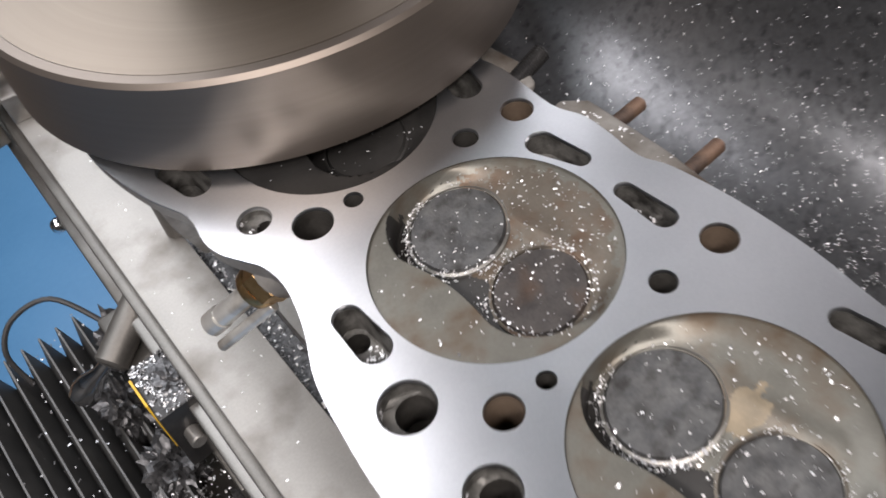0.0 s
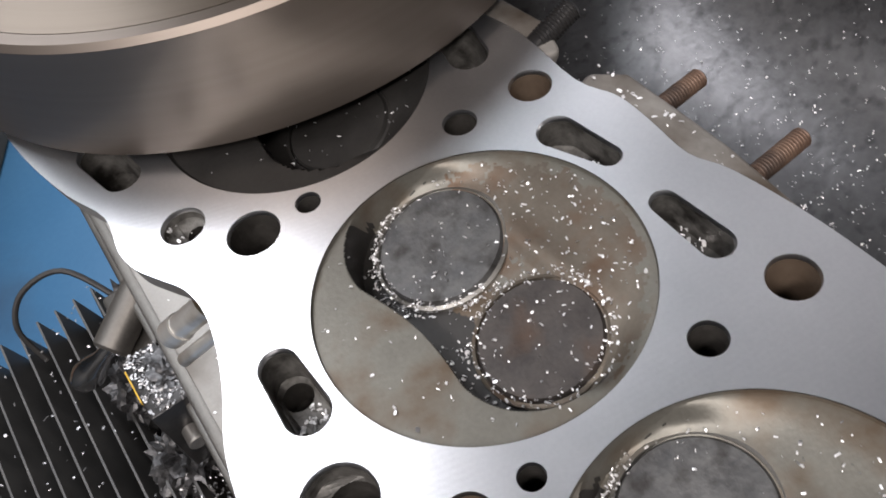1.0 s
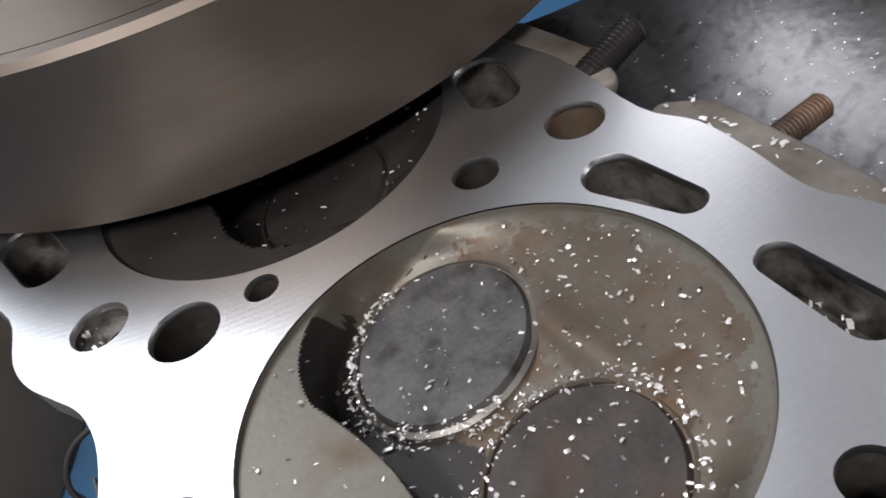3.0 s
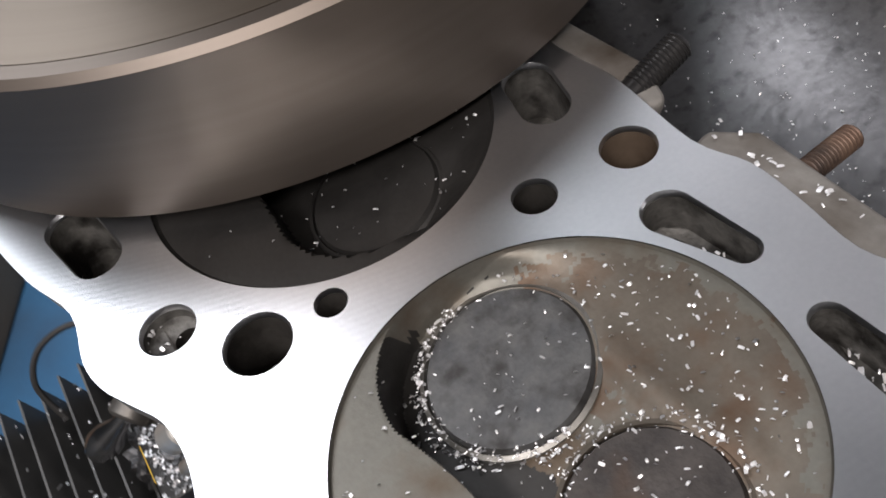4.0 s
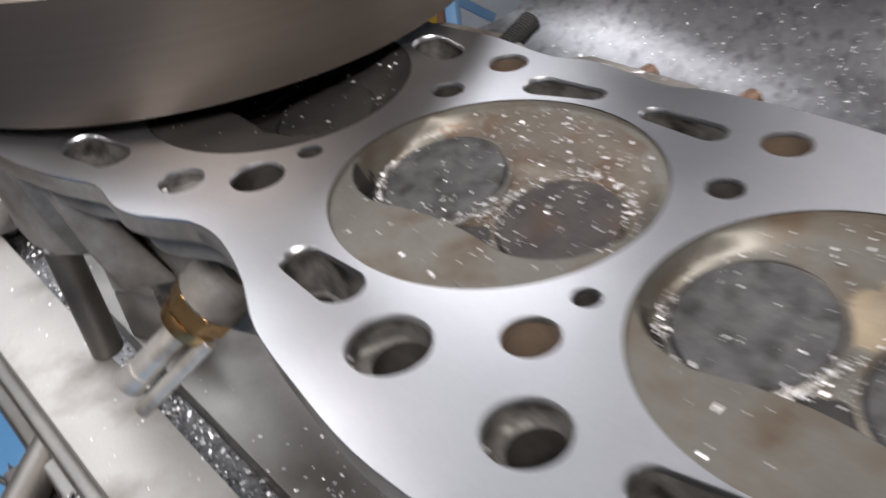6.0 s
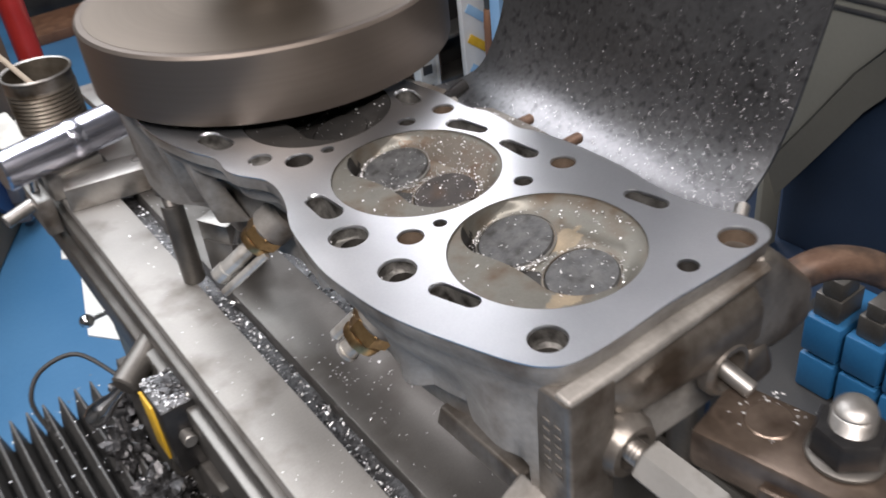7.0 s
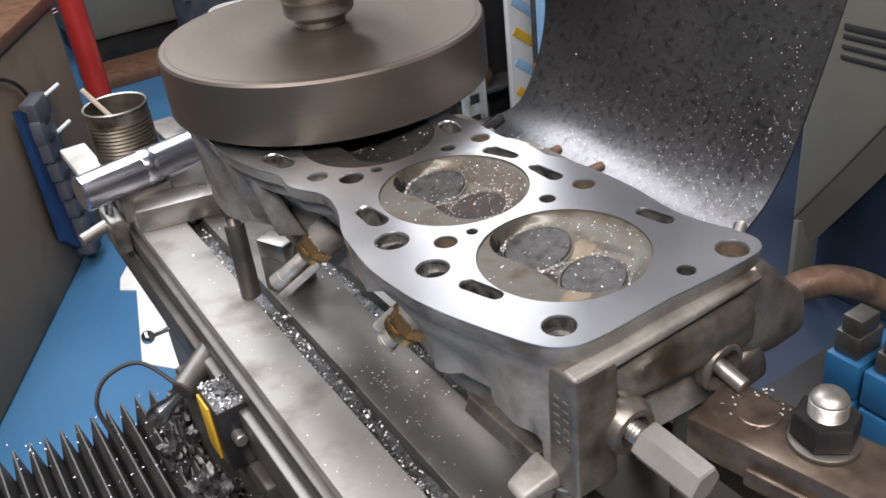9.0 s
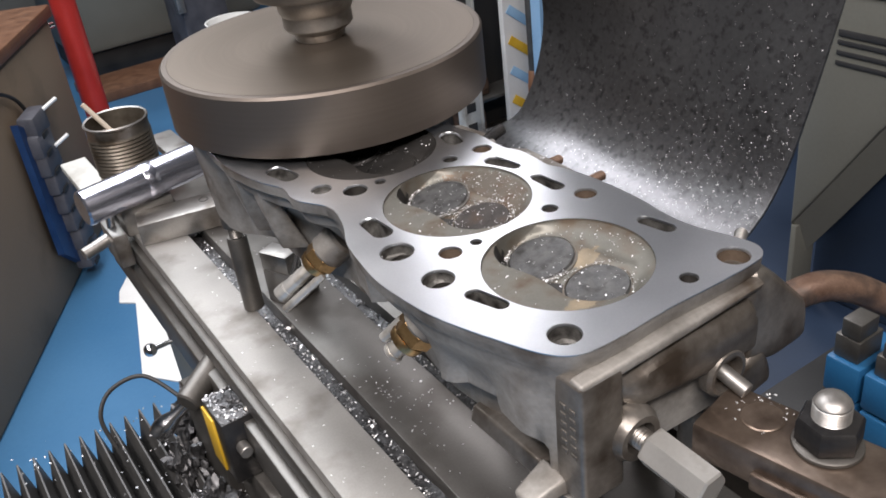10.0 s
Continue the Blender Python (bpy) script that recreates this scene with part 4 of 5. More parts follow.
def rusty_pipe():
    p = thing("rusty_pipe", (0.17, -0.07, -0.045), "rusty brown bent steel pipe out of the head's outlet", "pipe")
    bm = bmesh.new()
    tube(bm, [(0.140, -0.090, -0.060), (0.154, -0.094, -0.053), (0.170, -0.100, -0.051), (0.188, -0.108, -0.057), (0.208, -0.117, -0.071), (0.228, -0.127, -0.086), (0.240, -0.134, -0.120), (0.243, -0.136, BED + 0.0005)], 0.0086, 18)
    part("bend", bm, M_RUST, p)


rusty_pipe()


# ---- the carriage at the table's side ----
def way_cover():
    w = thing("way_cover", (-0.2, 0.25, -0.36), "black ribbed rubber bellows over the machine's slideway, dusted with chips", "bellows")
    lo, hi, n, y0, y1, z0 = -0.400, -0.112, 19, 0.06, 0.445, -0.345
    for i in range(n):
        s = (hi - lo) / n
        x = lo + s * i
        bm = bmesh.new()
        top = z0 + 0.036
        add(bm, [(x, y0, z0), (x + s * 0.48, y0, top), (x + s * 0.58, y0, top), (x + s, y0, z0), (x, y1, z0), (x + s * 0.48, y1, top), (x + s * 0.58, y1, top), (x + s, y1, z0), (x, y0, z0 - 0.01), (x + s, y0, z0 - 0.01), (x, y1, z0 - 0.01), (x + s, y1, z0 - 0.01)],
            [(0, 1, 5, 4), (1, 2, 6, 5), (2, 3, 7, 6), (8, 9, 3, 2, 1, 0), (10, 4, 5, 6, 7, 11), (8, 0, 4, 10), (9, 11, 7, 3), (8, 10, 11, 9)])
        part("rib", bm, M_RUBBER, w)
    bm = bmesh.new()
    box(bm, (-0.42, 0.03, -0.46), (-0.0635, 0.44, -0.3555), 0.004)
    part("slideway", bm, M_DARKSTEEL, w)


LAYOUT[0] = ASIDE @ Matrix.Translation((0, 0, -0.022))
way_cover()
LAYOUT[0] = Matrix.Identity(4)


def carriage():
    l = thing("lock_lever", (-0.10, 0.33, -0.30), "bright steel locking lever with a tapered ball end", "lever")
    bm = bmesh.new()
    lathe(bm, [(0.003, 0), (0.0085, 0.0025), (0.0105, 0.010), (0.0092, 0.018), (0.0055, 0.028), (0.0046, 0.052), (0.0065, 0.062)], along((-0.143, 0.322, -0.277), (-0.100, 0.312, -0.246)), 24)
    part("ball_arm", bm, M_CHROME, l)
    bm = bmesh.new()
    rod(bm, (-0.112, 0.303, -0.245), (-0.066, 0.330, -0.230), 0.0115, 24, 0.0018)
    part("hub", bm, M_DARKSTEEL, l)
    bm = bmesh.new()
    box(bm, (-0.104, 0.275, -0.355), (-0.0635, 0.352, -0.252), 0.003)
    part("mount", bm, M_DARKSTEEL, l)
    s = thing("limit_switch", (-0.09, 0.25, -0.28), "chip-covered black switch box with a yellow label", "switch")
    bm = bmesh.new()
    box(bm, (-0.106, 0.226, -0.286), (-0.0635, 0.273, -0.223), 0.0018)
    part("case", bm, M_BLACKNUT, s)
    bm = bmesh.new()
    box(bm, (-0.1078, 0.246, -0.284), (-0.1058, 0.271, -0.230), 0.0003)
    part("label_plate", bm, M_YELLOW, s, "plain yellow label")
    bm = bmesh.new()
    rod(bm, (-0.094, 0.2265, -0.250), (-0.094, 0.215, -0.250), 0.0055, 16)
    part("plunger", bm, M_STEEL, s)
    bm = bmesh.new()
    rod(bm, (-0.082, 0.232, -0.2235), (-0.070, 0.234, -0.216), 0.0034, 14)
    part("roller", bm, M_STEEL, s)
    bm = bmesh.new()
    box(bm, (-0.092, 0.19, -0.355), (-0.0635, 0.275, -0.2865), 0.003)
    part("stand", bm, M_DARKSTEEL, s)
    k = thing("ball_knob", (-0.085, 0.578, -0.356), "bright steel ball knob on the machine's side", "knob")
    bm = bmesh.new()
    lathe(bm, [(0.001, 0), (0.004, 0.0006), (0.0068, 0.003), (0.008, 0.0075), (0.0068, 0.012), (0.004, 0.0145), (0.003, 0.015), (0.003, 0.070)], along((-0.0926, 0.578, -0.356), (-0.05, 0.578, -0.356)), 24)
    part("ball", bm, M_CHROME, k)
    w = thing("cable", (-0.15, 0.4, -0.30), "thin dark cable looped beside the bellows", "cable")
    bm = bmesh.new()
    tube(bm, [(-0.100, 0.390, -0.300), (-0.122, 0.425, -0.282), (-0.154, 0.434, -0.288), (-0.172, 0.424, -0.306), (-0.170, 0.410, -0.335)], 0.0022, 8)
    part("wire", bm, M_BLACK, w)
    rnd = random.Random(9)
    spots = []
    for _ in range(1500):
        spots.append(((rnd.uniform(-0.130, -0.066), rnd.uniform(0.10, 0.40), -0.353 + abs(rnd.gauss(0, 0.012))), (rnd.uniform(-0.4, 0.4), rnd.uniform(-0.4, 0.4), 1)))
    for _ in range(420):
        u = rnd.uniform(0, 19)
        h = 1 - abs((u % 1) - 0.53) / 0.53
        spots.append(((-0.400 + 0.288 * u / 19, rnd.uniform(0.07, 0.44), -0.345 + 0.036 * max(0, h) + 0.0005), (rnd.uniform(-0.6, 0.6), rnd.uniform(-0.3, 0.3), 1)))
    for _ in range(420):
        spots.append(((rnd.uniform(-0.105, -0.064), rnd.uniform(0.227, 0.272), -0.2228), (rnd.uniform(-0.3, 0.3), rnd.uniform(-0.3, 0.3), 1)))
    chips("carriage_chips", "bright chips scattered over the carriage and bellows", spots, 0.0022, M_CHIPMID)


LAYOUT[0] = ASIDE
carriage()
LAYOUT[0] = Matrix.Identity(4)


def swarf_heap(x, y, z, r, h, seed):
    """A clotted heap of oily swarf."""
    bm = bmesh.new()
    bmesh.ops.create_icosphere(bm, subdivisions=4, radius=1.0)
    for v in bm.verts:
        n = v.co.normalized()
        k = 0.72 + 0.45 * noise.noise(n * 2.2 + Vector((seed, 0, 0))) + 0.28 * noise.noise(n * 9 + Vector((0, seed, 0)))
        v.co = Vector((x + n.x * r * k, y + n.y * r * 1.3 * k, z + n.z * h * k))
    tagged(part("swarf_heap", bm, M_CHIPDARK), "clotted heap of oily grey swarf on the carriage", "metal chips", kind="stuff")


LAYOUT[0] = ASIDE
for x, y, z, r, h, s in ((-0.118, 0.272, -0.340, 0.026, 0.030, 1.0), (-0.122, 0.335, -0.335, 0.022, 0.036, 4.0), (-0.090, 0.186, -0.335, 0.024, 0.045, 7.0), (-0.086, 0.250, -0.224, 0.015, 0.006, 9.0), (-0.098, 0.375, -0.320, 0.022, 0.040, 12.0)):
    swarf_heap(x, y, z, r, h, s)
LAYOUT[0] = Matrix.Identity(4)


# ---- chips on the head and in the slots ----
def scatter():
    rnd = random.Random(21)
    for k, (cx, cy) in enumerate(CHAMBERS[:3]):
        spots = []
        while len(spots) < (860 if k == 1 else 430 if k == 0 else 120):
            u, v = rnd.uniform(-RING, RING) * 0.96, rnd.uniform(-RING, RING) * 0.96
            if math.hypot(u, v) > RING * 0.95:
                continue
            z = chamber_depth(u, v)
            keep = 0.06 if u < 0.012 and z > -0.004 else 0.24 + 0.2 * noise.noise(Vector((u * 90, v * 90, k)))
            for n, (a, b, r) in enumerate(VALVES):
                d = math.hypot(u - a, v - b) - r
                if d < 0:
                    keep = 0.09 if n == 0 else 0.16
                if -0.0012 < d < 0.0032 and (u - a < 0.002 or n == 1):
                    keep = 1.0
                if d < 0.0018:
                    z = max(z, -0.0094 + 0.19 * u + 0.0012)
            if rnd.random() < keep:
                spots.append(((cx + u, cy + v, z + 0.0002), (rnd.uniform(-0.4, 0.4), rnd.uniform(-0.4, 0.4), 1)))
        a, b, r = VALVES[0]
        for _ in range(210 if k < 2 else 20):
            w, q = radians(rnd.uniform(95, 275)), r + rnd.uniform(0.0, 0.0030)
            u, v = a + q * math.cos(w), b + q * math.sin(w)
            spots.append(((cx + u, cy + v, max(chamber_depth(u, v), -0.0094 + 0.19 * u) + 0.0004), (rnd.uniform(-0.6, 0.6), rnd.uniform(-0.6, 0.6), 1)))
        rnd.shuffle(spots)
        cut = len(spots) * 3 // 5
        chips("chamber_chips", "fine bright aluminium chips in the combustion chamber", spots[:cut], 0.00088, M_CHIP)
        chips("chamber_dust", "dull fine aluminium dust in the combustion chamber", spots[cut:], 0.00070, M_CHIPMID)
    spots = []
    for x, y, n, z in ((-0.0146, 0.0465, 46, -0.0130), (0.0855, 0.026, 26, -0.0120), (0.0838, 0.0600, 14, -0.0110), (-0.0165, 0.1178, 10, -0.0055), (-0.0100, -0.0530, 8, -0.0110), (0.0940, -0.0565, 6, -0.0120)):
        for _ in range(n):
            spots.append(((x + rnd.uniform(-0.004, 0.004), y + rnd.uniform(-0.006, 0.006), z + rnd.uniform(0, 0.002)), (rnd.uniform(-0.5, 0.5), rnd.uniform(-0.5, 0.5), 1)))
    for x, y, r in ((-0.0197, 0.0206, 0.0086), (-0.0185, -0.0163, 0.0079), (-0.0143, 0.1164, 0.0060)):
        for _ in range(34):
            w = radians(rnd.uniform(120, 260))
            spots.append(((x + r * math.cos(w), y + r * math.sin(w), -rnd.uniform(0.003, 0.011)), (-math.cos(w), -math.sin(w), 0.4)))
    for _ in range(40):
        spots.append(((rnd.uniform(0.101, 0.110), rnd.uniform(0.0, 0.088), -0.0036), (0, 0, 1)))
    chips("passage_chips", "chips lying in the water passages", spots, 0.0013, M_CHIP)
    LAYOUT[0] = TURNED
    spots = []
    for a, b in ((-0.0315, -0.0170), (0.0330, 0.0475)):
        for _ in range(1300):
            y = rnd.uniform(-0.22, 0.42)
            heap = 0.55 + 0.45 * noise.noise(Vector((a * 50, y * 28, 0)))
            spots.append(((rnd.uniform(a + 0.0012, b - 0.0012), y, TABLE - 0.0150 + rnd.uniform(0, 0.012) * heap), (rnd.uniform(-0.8, 0.8), rnd.uniform(-0.8, 0.8), 1)))
    rnd.shuffle(spots)
    chips("slot_chips", "silvery swarf packed into the table's T-slots", spots[700:], 0.0021, M_CHIPMID)
    chips("slot_curls", "bright curls of swarf on top of the packed slots", spots[:700], 0.0024, M_CHIP)
    spots = []
    for _ in range(230):
        x = rnd.uniform(-0.070, 0.036)
        if -0.0320 < x < -0.0165 or x > 0.0325:
            continue
        spots.append(((x, rnd.uniform(-0.22, 0.42), TABLE), (rnd.uniform(-0.2, 0.2), rnd.uniform(-0.2, 0.2), 1)))
    for _ in range(70):
        spots.append(((rnd.uniform(-0.011, 0.030), rnd.gauss(0.09, 0.03), TABLE), (0, 0, 1)))
    chips("table_chips", "loose chips on the table", spots, 0.0013, M_CHIP)
    LAYOUT[0] = Matrix.Identity(4)
    spots = [((rnd.uniform(0.062, 0.092), rnd.uniform(-0.15, -0.125), -0.0609), (0, 0, 1)) for _ in range(60)]
    chips("clamp_chips", "loose chips on the clamp strap", spots, 0.0013, M_CHIP)


scatter()
LAYOUT[0] = TURNED
for a, b in ((-0.0315, -0.0170), (0.0330, 0.0475)):
    bm = bmesh.new()
    k = 90
    vs = []
    for i in range(k + 1):
        y = -0.28 + 0.78 * i / k
        vs.append([bm.verts.new((a + (b - a) * j / 4 + (0.0001 if j == 0 else -0.0001 if j == 4 else 0), y, TABLE - 0.0150 + 0.008 * max(0.05, 0.55 + 0.45 * noise.noise(Vector((a * 50, y * 28, 0)))) * (0.6 + 0.5 * noise.noise(Vector((j * 3.1, y * 240, a)))))) for j in range(5)])
    for i in range(k):
        for j in range(4):
            bm.faces.new((vs[i][j], vs[i + 1][j], vs[i + 1][j + 1], vs[i][j + 1]))
    tagged(part("swarf_bed", bm, M_CHIPDARK), "dull packed swarf lying in a table slot", "metal chips", kind="stuff")
LAYOUT[0] = Matrix.Identity(4)


# ---- the workshop beyond ----
def cabinet():
    c = thing("machine_cabinet", (-0.1, 1.9, FLOOR), "low tan-brown painted steel machine cabinet with worn top edging", "cabinet")
    m = Matrix.Translation((-0.392, 1.284, FLOOR)) @ Matrix.Rotation(math.atan2(0.875, 0.484), 4, "Z")
    bm = bmesh.new()
    box(bm, (-0.5, 0, 0), (1.30, 0.7, 0.62), 0.012, m)
    part("body", bm, M_TAN, c)
    bm = bmesh.new()
    box(bm, (-0.51, -0.012, 0.6205), (1.31, 0.71, 0.655), 0.006, m)
    part("top_edge", bm, M_BROWNWOOD, c, "brown worn top edging")
    h = thing("cable_chain", (0.1, 2.2, -0.75), "slate-grey jointed cable chain hanging on a blue strip", "cable chain")
    for i, (u, z) in enumerate([(0.821, 0.47), (0.812, 0.424), (0.817, 0.371), (0.828, 0.314), (0.839, 0.254), (0.85, 0.196), (0.859, 0.135), (0.865, 0.074)]):
        bm = bmesh.new()
        box(bm, (u, -0.058, z - 0.033), (u + 0.100, -0.0125, z + 0.029), 0.009, m)
        link = part("link", bm, M_FADED, h)
        bm = bmesh.new()
        box(bm, (u + 0.020, -0.0605, z - 0.036), (u + 0.060, -0.0575, z - 0.022), 0.001, m)
        part("gap", bm, M_BLACK, link)
        if i % 2 == 0 and i < 6:
            bm = bmesh.new()
            rod(bm, m @ Vector((u + 0.08, -0.056, z + 0.02)), m @ Vector((u + 0.12, -0.082, z + 0.032)), 0.005, 12)
            part("pin", bm, M_WHITE, link)
    bm = bmesh.new()
    add(bm, [m @ Vector(p) for p in ((0.789, -0.03, 0.498), (0.87, -0.03, 0.449), (0.885, -0.03, 0.05), (0.786, -0.03, 0.136), (0.789, -0.0125, 0.498), (0.87, -0.0125, 0.449), (0.885, -0.0125, 0.05), (0.786, -0.0125, 0.136))],
        [(0, 1, 2, 3), (7, 6, 5, 4), (0, 4, 5, 1), (1, 5, 6, 2), (2, 6, 7, 3), (3, 7, 4, 0)])
    part("strip", bm, M_NAVY, h, "dark blue strip")
    w = thing("hanging_cable", (0.0, 2.1, -0.4), "thin black cable hanging down the tan cabinet", "cable")
    bm = bmesh.new()
    tube(bm, [m @ Vector(p) for p in ((0.70, -0.008, 0.60), (0.80, -0.010, 0.575), (0.88, -0.010, 0.53), (0.92, -0.012, 0.475))], 0.005, 8)
    part("wire", bm, M_BLACK, w)


cabinet()


def standing(name, label, category, material, x0, x1, y0, y1, z0, z1, pieces=()):
    t = thing(name, ((x0 + x1) / 2, (y0 + y1) / 2, z0), label, category)
    bm = bmesh.new()
    box(bm, (x0, y0, z0), (x1, y1, z1), min(x1 - x0, y1 - y0, z1 - z0) * 0.06)
    part("body", bm, material, t)
    for pname, pm, lo, hi in pieces:
        bm = bmesh.new()
        box(bm, lo, hi, min(hi[i] - lo[i] for i in range(3)) * 0.15)
        part(pname, bm, pm, t)
    return t


def red_post():
    t = thing("red_post", (0.305, 2.52, FLOOR), "glossy red painted steel post standing on the blue floor", "post")
    bm = bmesh.new()
    lathe(bm, [(0.07, 0), (0.08, 0.01), (0.08, 0.03), (0.037, 0.035), (0.036, 1.5), (0.034, 1.51)], Matrix.Translation((0.305, 2.52, FLOOR)), 28)
    part("column", bm, M_RED, t)
    bm = bmesh.new()
    rod(bm, (0.255, 2.50, -0.42), (0.17, 2.45, -0.42), 0.010, 14)
    part("handle", bm, M_CHROME, t)


red_post()
# black box under the cabinet stands in for the gap's shade
standing("far_cabinet", "grey steel cabinet over a black box for the dark gap", "cabinet", M_GREY, 0.50, 1.40, 3.75, 4.3, FLOOR + 0.12, 0.4,
         [("gap_shade", M_BLACK, (0.53, 3.80, FLOOR), (1.37, 4.28, FLOOR + 0.1195))])
standing("floor_board", "dusty brown board lying before the far cabinet", "board", M_BROWNWOOD, 0.46, 1.46, 3.45, 3.72, FLOOR, FLOOR + 0.04)
standing("machine_stand", "dark grey iron machine stand with rough edges", "machine stand", M_FADED, 0.80, 0.98, 3.05, 3.25, FLOOR, 0.1,
         [("foot", M_DARKSTEEL, (0.76, 3.0, FLOOR), (1.02, 3.3, FLOOR + 0.03)), ("bracket", M_STEEL, (0.78, 3.02, -0.62), (0.81, 3.05, -0.2))])


def bench_plates():
    t = thing("side_bench", (1.1, 2.5, FLOOR), "pale topped round bench beyond the cutter", "bench")
    bm = bmesh.new()
    lathe(bm, [(0.20, 0), (0.21, 0.006), (0.21, 0.022), (0.20, 0.028)], Matrix.Translation((0.84, 2.45, -0.685)), 36)
    part("top", bm, M_WHITE, t)
    bm = bmesh.new()
    rod(bm, (0.84, 2.45, FLOOR), (0.84, 2.45, -0.6855), 0.05, 20)
    part("leg", bm, M_GREY, t)
    c = thing("white_tub", (0.79, 2.5, -0.656), "white plastic tub on the pale bench", "tub")
    bm = bmesh.new()
    lathe(bm, [(0.07, 0), (0.075, 0.004), (0.085, 0.11), (0.088, 0.112), (0.082, 0.112), (0.07, 0.01)], Matrix.Translation((0.79, 2.5, -0.6565)), 30)
    part("wall", bm, M_WHITE, c)


bench_plates()
standing("blue_bin", "bright blue plastic bin on the far bench", "bin", M_BLUE, 1.33, 1.63, 2.45, 2.7, -0.86, -0.60)
standing("bin_shelf", "grey shelf carrying the far blue bin", "shelf", M_TAN, 1.10, 1.69, 2.35, 2.95, FLOOR, -0.8605)


def white_marking():
    t = thing("white_sheet", (0.12, 1.75, FLOOR), "white cut sheet lying on the blue floor", "sheet")
    plan = [(0.181, 2.024), (0.104, 1.904), (0.087, 1.848), (0.121, 1.815), (0.034, 1.491), (0.100, 1.400), (0.230, 1.850)]
    n = len(plan)
    bm = bmesh.new()
    add(bm, [(x, y, FLOOR + z) for z in (0.0005, 0.004) for x, y in plan], [tuple(range(n))[::-1], tuple(range(n, 2 * n))] + [(k, (k + 1) % n, n + (k + 1) % n, n + k) for k in range(n)])
    part("sheet", bm, M_WHITE, t)


white_marking()


def slotted_upright():
    u = thing("rack_upright", (1.12, 1.5, FLOOR), "pale grey slotted steel rack upright", "rack upright")
    bm = bmesh.new()
    box(bm, (1.0265, 1.47, FLOOR), (1.036, 1.50, 0.5), 0.001)
    part("front", bm, M_PALE, u)
    bm = bmesh.new()
    box(bm, (0.978, 1.47, FLOOR), (1.026, 1.503, 0.5), 0.001)
    part("side", bm, M_PALE, u)
    for i in range(16):
        bm = bmesh.new()
        z = -0.98 + i * 0.055
        box(bm, (0.984, 1.4685, z), (1.012, 1.4699, z + 0.024), 0.0003)
        part("slot", bm, M_BLACK, u)


slotted_upright()
standing("dark_rack", "deep black rack full of brown clutter", "rack", M_BLACK, 1.063, 1.343, 1.72, 2.2, FLOOR, 0.5,
         [("box", M_BROWNWOOD, (1.073, 1.66, -0.70), (1.143, 1.7195, -0.62)), ("box", M_RUST, (1.093, 1.64, -0.82), (1.163, 1.7195, -0.74)), ("box", M_TAN, (1.083, 1.65, -0.60), (1.133, 1.7195, -0.56)), ("shelf", M_DARKSTEEL, (1.066, 1.63, -0.835), (1.340, 1.7195, -0.825)), ("shelf", M_DARKSTEEL, (1.066, 1.63, -0.715), (1.340, 1.7195, -0.705)), ("box", M_RUST, (1.150, 1.655, -0.705), (1.190, 1.7195, -0.655)), ("box", M_BROWNWOOD, (1.075, 1.66, -0.930), (1.150, 1.7195, -0.870)), ("box", M_FADED, (1.090, 1.64, -0.560), (1.160, 1.7195, -0.500))])
standing("rack_post", "narrow pale blue painted rack post", "rack post", M_LIGHTBLUE, 1.176, 1.191, 1.393, 1.43, FLOOR, 0.5)


def hung_tool():
    t = thing("hanging_tool", (1.203, 1.48, -0.6), "long tool with a brown wooden handle and grey shank", "tool")
    bm = bmesh.new()
    lathe(bm, [(0.016, 0), (0.020, 0.01), (0.019, 0.2), (0.016, 0.24), (0.012, 0.245)], Matrix.Translation((1.208, 1.47, -0.84)), 20)
    part("handle", bm, M_BROWNWOOD, t)
    bm = bmesh.new()
    rod(bm, (1.205, 1.47, -0.5955), (1.205, 1.47, -0.2), 0.012, 16)
    part("shank", bm, M_DARKSTEEL, t)
    bm = bmesh.new()
    box(bm, (1.223, 1.45, -0.57), (1.265, 1.49, -0.2), 0.004)
    part("head", bm, M_BLACK, t)


hung_tool()


def striped_board():
    t = thing("striped_board", (1.5, 1.7, FLOOR), "board with slanting blue, white and yellow stripes", "board")
    bm = bmesh.new()
    box(bm, (1.215, 1.60, FLOOR), (1.693, 1.62, 0.3), 0.002)
    part("panel", bm, M_WHITE, t)
    for i in range(9):
        bm = bmesh.new()
        m = Matrix.Translation((1.245, 1.5965, -0.90 + i * 0.085)) @ Matrix.Rotation(radians(38), 4, "Y")
        box(bm, (-0.02, -0.001, -0.012), (0.30, 0.001, 0.012), 0.0003, m)
        part("stripe", bm, M_LIGHTBLUE if i % 2 else M_YELLOW, t)


striped_board()


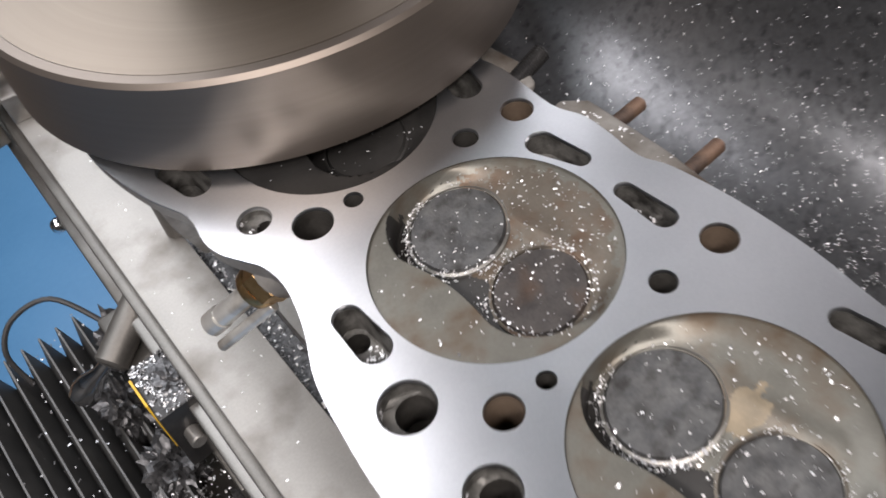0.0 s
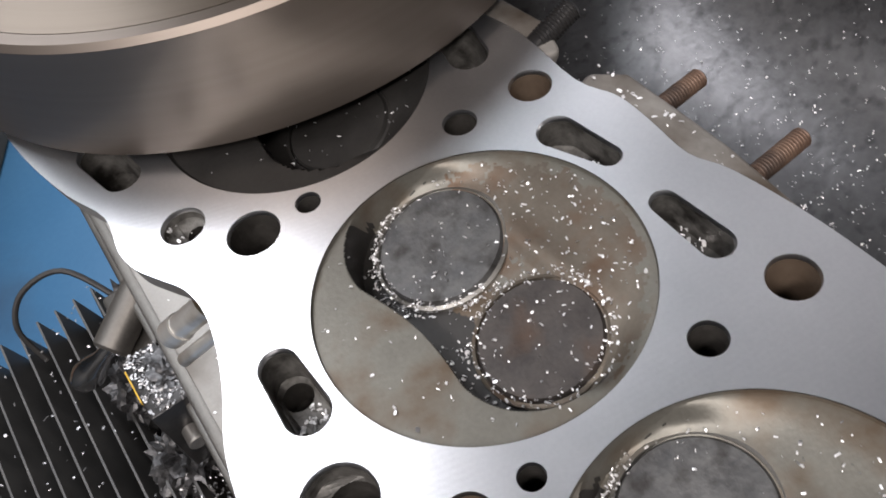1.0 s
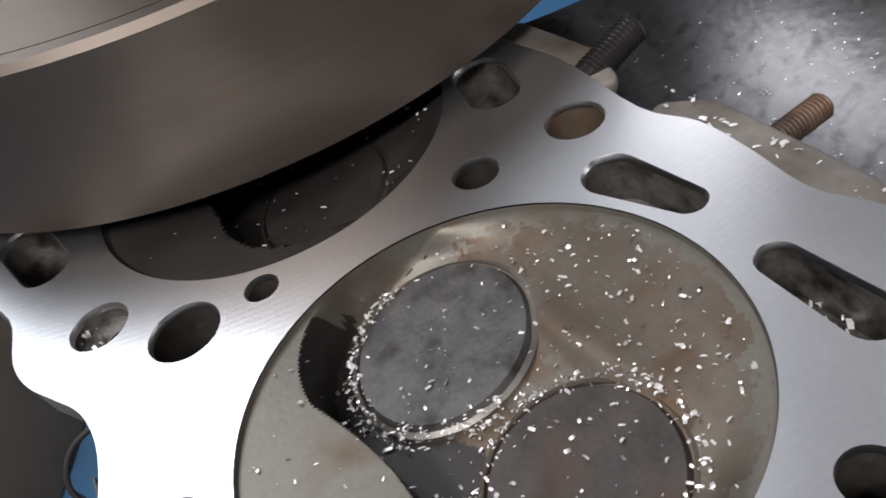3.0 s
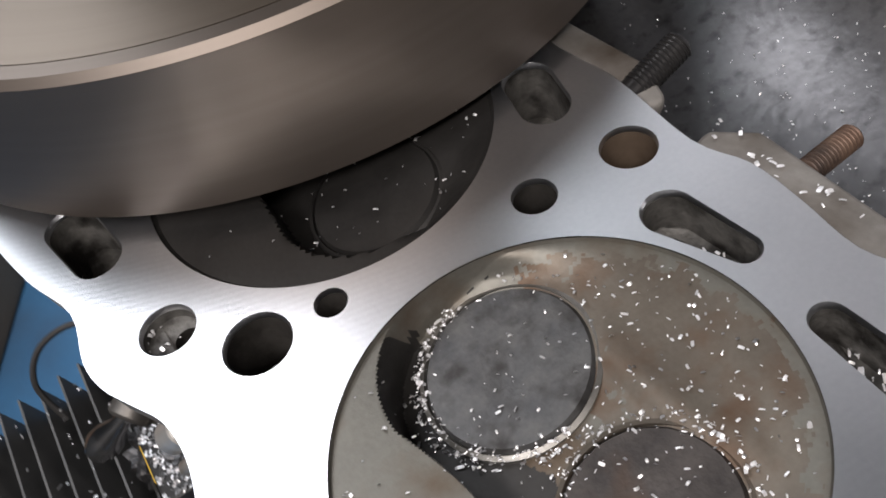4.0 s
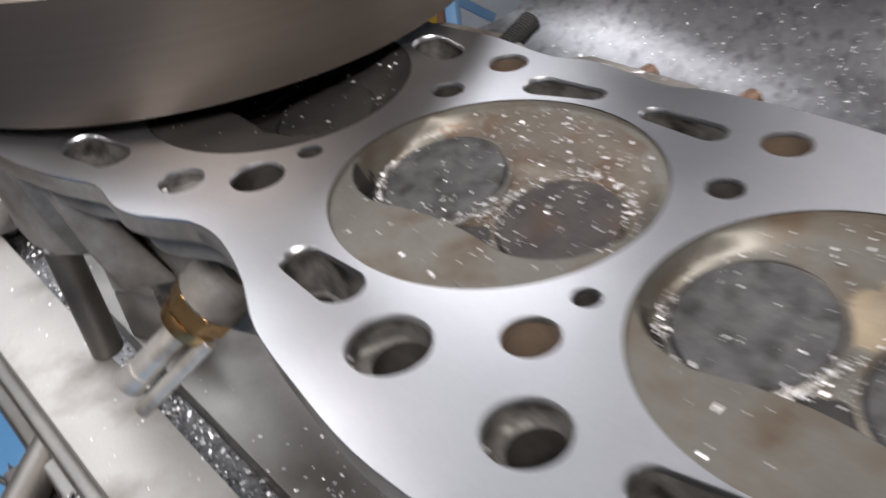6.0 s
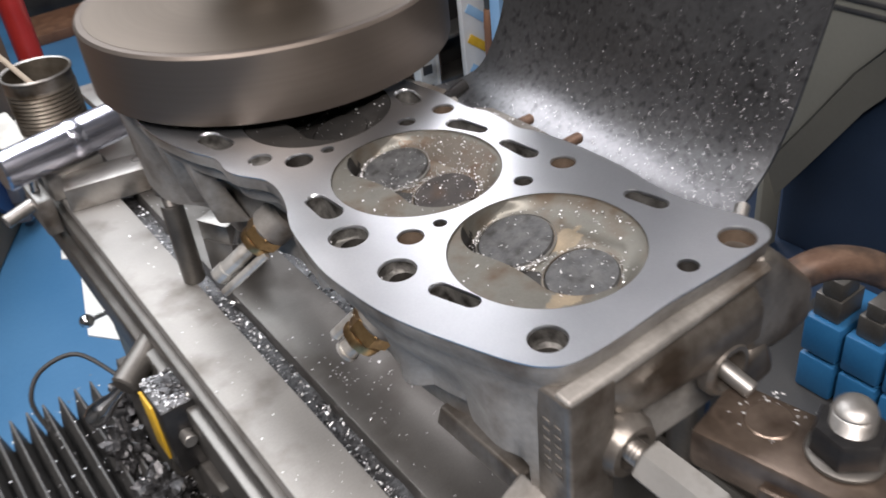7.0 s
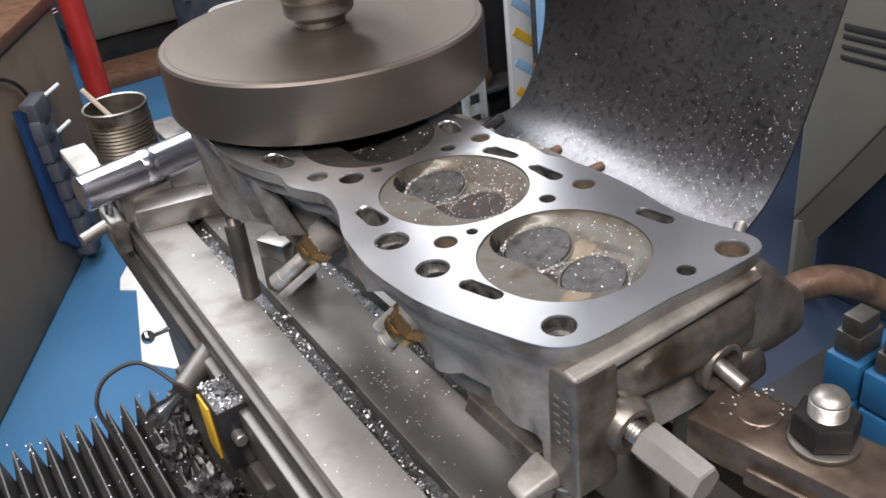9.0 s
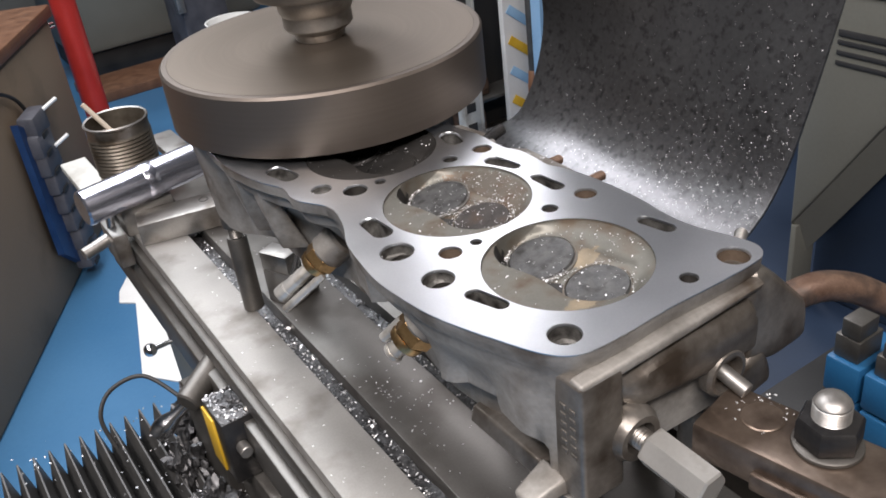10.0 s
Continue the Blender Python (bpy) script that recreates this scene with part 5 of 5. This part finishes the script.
def grey_machine():
    t = thing("grey_machine", (0.9, 0.3, FLOOR), "grey painted machine cabinet with black louvre slots", "machine cabinet")
    bm = bmesh.new()
    fold = [(0.371, -0.460), (0.309, -0.365), (0.254, -0.278), (0.215, -0.232), (0.15, -0.215), (-0.6, -0.215)]
    face = [bm.verts.new((0.80, y, z)) for y, z in fold + [(-0.6, 0.5), (0.371, 0.5)]]
    rear = [bm.verts.new((1.4, v.co.y, v.co.z)) for v in face]
    bm.faces.new(face)
    bm.faces.new(rear[::-1])
    for i in range(len(face)):
        bm.faces.new((face[i - 1], face[i], rear[i], rear[i - 1]))
    bmesh.ops.recalc_face_normals(bm, faces=bm.faces[:])
    bmesh.ops.bevel(bm, geom=[e for e in bm.edges if e.verts[0].co.x == e.verts[1].co.x == face[0].co.x], offset=0.006, segments=2, affect="EDGES", profile=0.5)
    part("body", bm, M_GREY, t)
    # the sheet turns in under its slanting lower edge
    bm = bmesh.new()
    rows = [[bm.verts.new((x, y + dy, z - dz)) for y, z in fold] for x, dy, dz in ((0.8065, 0.0, 0.0), (0.814, -0.001, 0.022), (0.834, -0.003, 0.062), (0.838, -0.003, 0.058), (0.818, -0.001, 0.018))]
    for a, b in zip(rows, rows[1:]):
        for i in range(len(fold) - 1):
            bm.faces.new((a[i], a[i + 1], b[i + 1], b[i]))
    part("lower_lip", bm, M_GREY, t)
    bm = bmesh.new()
    box(bm, (0.803, 0.361, -0.60), (0.85, 0.3705, -0.459), 0.002)
    part("edge_flange", bm, M_GREY, t)
    bm = bmesh.new()
    box(bm, (0.86, -0.6, -0.60), (1.39, 0.368, -0.23), 0.006)
    part("inner_body", bm, M_DARKBLUE, t, "dark blue inner body below the grey sheet")
    for i in range(4):
        bm = bmesh.new()
        z = -0.160 - i * 0.0135
        box(bm, (0.7975, -0.1, z - (0.0055 if i == 0 else 0.0025)), (0.7997, 0.325, z + 0.0025), 0.0002)
        part("louvre", bm, M_BLACK, t)
    # base reaches past the machine, a dark cover where the floor is shaded
    bm = bmesh.new()
    box(bm, (0.53, -0.58, FLOOR), (1.38, 0.95, -0.6005), 0.01)
    part("base", bm, M_DARKBLUE, t, "dark blue base stretched over a shaded strip of floor")
    bm = bmesh.new()
    box(bm, (0.795, -0.59, -0.110), (0.7985, 0.36, -0.095), 0.0004)
    part("trim", bm, M_WHITE, t)


grey_machine()


def bins():
    t = thing("blue_parts_bin", (0.43, 0.03, -0.42), "blue plastic bin rack holding black steel blocks", "bin")
    for i in range(2):
        for j in range(3):
            bm = bmesh.new()
            y, z = -0.060 + j * 0.040, -0.322 - i * 0.044
            box(bm, (0.430, y, z - 0.040), (0.50, y + 0.036, z), 0.003)
            part("bin", bm, M_BLUE, t)
    for y, z, s in ((-0.054, -0.3215, 0.020), (-0.014, -0.3215, 0.024), (0.026, -0.3215, 0.026), (0.027, -0.2963, 0.020), (-0.012, -0.2983, 0.017)):
        b = thing("steel_block", (0.45, y, z), "black square steel block lying on the blue bins", "steel block", group="blocks on the bins")
        bm = bmesh.new()
        box(bm, (0.435, y, z), (0.435 + s * 1.4, y + s, z + s * 0.95), 0.002)
        part("block", bm, M_DARKSTEEL, b)
    s = thing("bin_stand", (0.45, 0.05, FLOOR), "black steel stand below the parts bins", "stand")
    bm = bmesh.new()
    box(bm, (0.39, -0.3, FLOOR), (0.56, 0.12, -0.4065), 0.004)
    part("body", bm, M_BLACK, s)


bins()


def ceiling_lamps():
    # housings added at the fill lights; none is in view
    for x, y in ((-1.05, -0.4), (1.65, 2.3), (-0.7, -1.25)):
        t = thing("fill_housing", (x, y, 1.7), "white ceiling housing added, unseen, at a fill light", "ceiling light", group="ceiling lights")
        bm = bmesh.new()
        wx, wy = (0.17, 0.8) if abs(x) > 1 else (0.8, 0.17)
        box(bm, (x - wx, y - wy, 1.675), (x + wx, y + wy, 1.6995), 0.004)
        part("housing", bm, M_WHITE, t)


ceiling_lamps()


def roof_light():
    # frame and diffuser are added at that panel, out of view
    t = thing("roof_light", (-0.06, 2.05, 1.7), "wide milky panel added, unseen, in the ceiling for the face's reflection", "roof light")
    bm = bmesh.new()
    box(bm, (-0.79, 0.93, 1.672), (0.67, 3.17, 1.6995), 0.004)
    part("frame", bm, M_WHITE, t)
    bm = bmesh.new()
    box(bm, (-0.77, 0.95, 1.667), (0.65, 3.15, 1.6718), 0.001)
    part("diffuser", bm, M_WHITE, t)


roof_light()


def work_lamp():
    # housing and stem are added around the unseen lamp
    t = thing("work_lamp", (0.06, 0.76, 1.0), "white square lamp added, unseen, over the machine", "lamp")
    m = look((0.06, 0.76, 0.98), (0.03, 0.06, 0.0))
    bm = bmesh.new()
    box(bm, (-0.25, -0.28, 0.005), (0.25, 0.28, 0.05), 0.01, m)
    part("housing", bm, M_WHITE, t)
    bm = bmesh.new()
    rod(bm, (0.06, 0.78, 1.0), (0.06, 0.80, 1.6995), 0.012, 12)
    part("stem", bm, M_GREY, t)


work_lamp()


def step_clamp():
    s = thing("step_clamp", (0.012, 0.262, TABLE), "small bright steel step block with a slanting screw", "step block")
    m = Matrix.Translation((0.004, 0.262, TABLE)) @ Matrix.Rotation(radians(24), 4, "Z")
    bm = bmesh.new()
    box(bm, (-0.013, -0.014, 0.0), (0.018, 0.014, 0.030), 0.0012, m)
    box(bm, (-0.013, -0.014, 0.0302), (0.004, 0.014, 0.046), 0.0012, m)
    part("block", bm, M_STEEL, s)
    bm = bmesh.new()
    rod(bm, m @ Vector((-0.010, -0.016, 0.030)), m @ Vector((0.012, -0.016, 0.066)), 0.0030, 14)
    part("screw", bm, M_CHROME, s)
    bm = bmesh.new()
    box(bm, (-0.006, -0.0152, 0.006), (0.010, -0.0138, 0.014), 0.0004, m)
    part("slot", bm, M_BLACK, s)


LAYOUT[0] = LAID
step_clamp()
LAYOUT[0] = Matrix.Identity(4)


# ---- movement: the wheel turns and feeds along the head ----
def motions():
    rows, still = [], []
    for i in range(101):
        t = i / 10
        rows.append((t, pose(CUT_X, CUT_Y0 + FEED * t, 0.0, 0, 0, 81.0 * i)))
    walk(CUTTER, rows)
    walk(SPINDLE, [(t, pose(CUT_X, CUT_Y0 + FEED * t, 0.048)) for t in (0.0, 5.0, 10.0)])


motions()
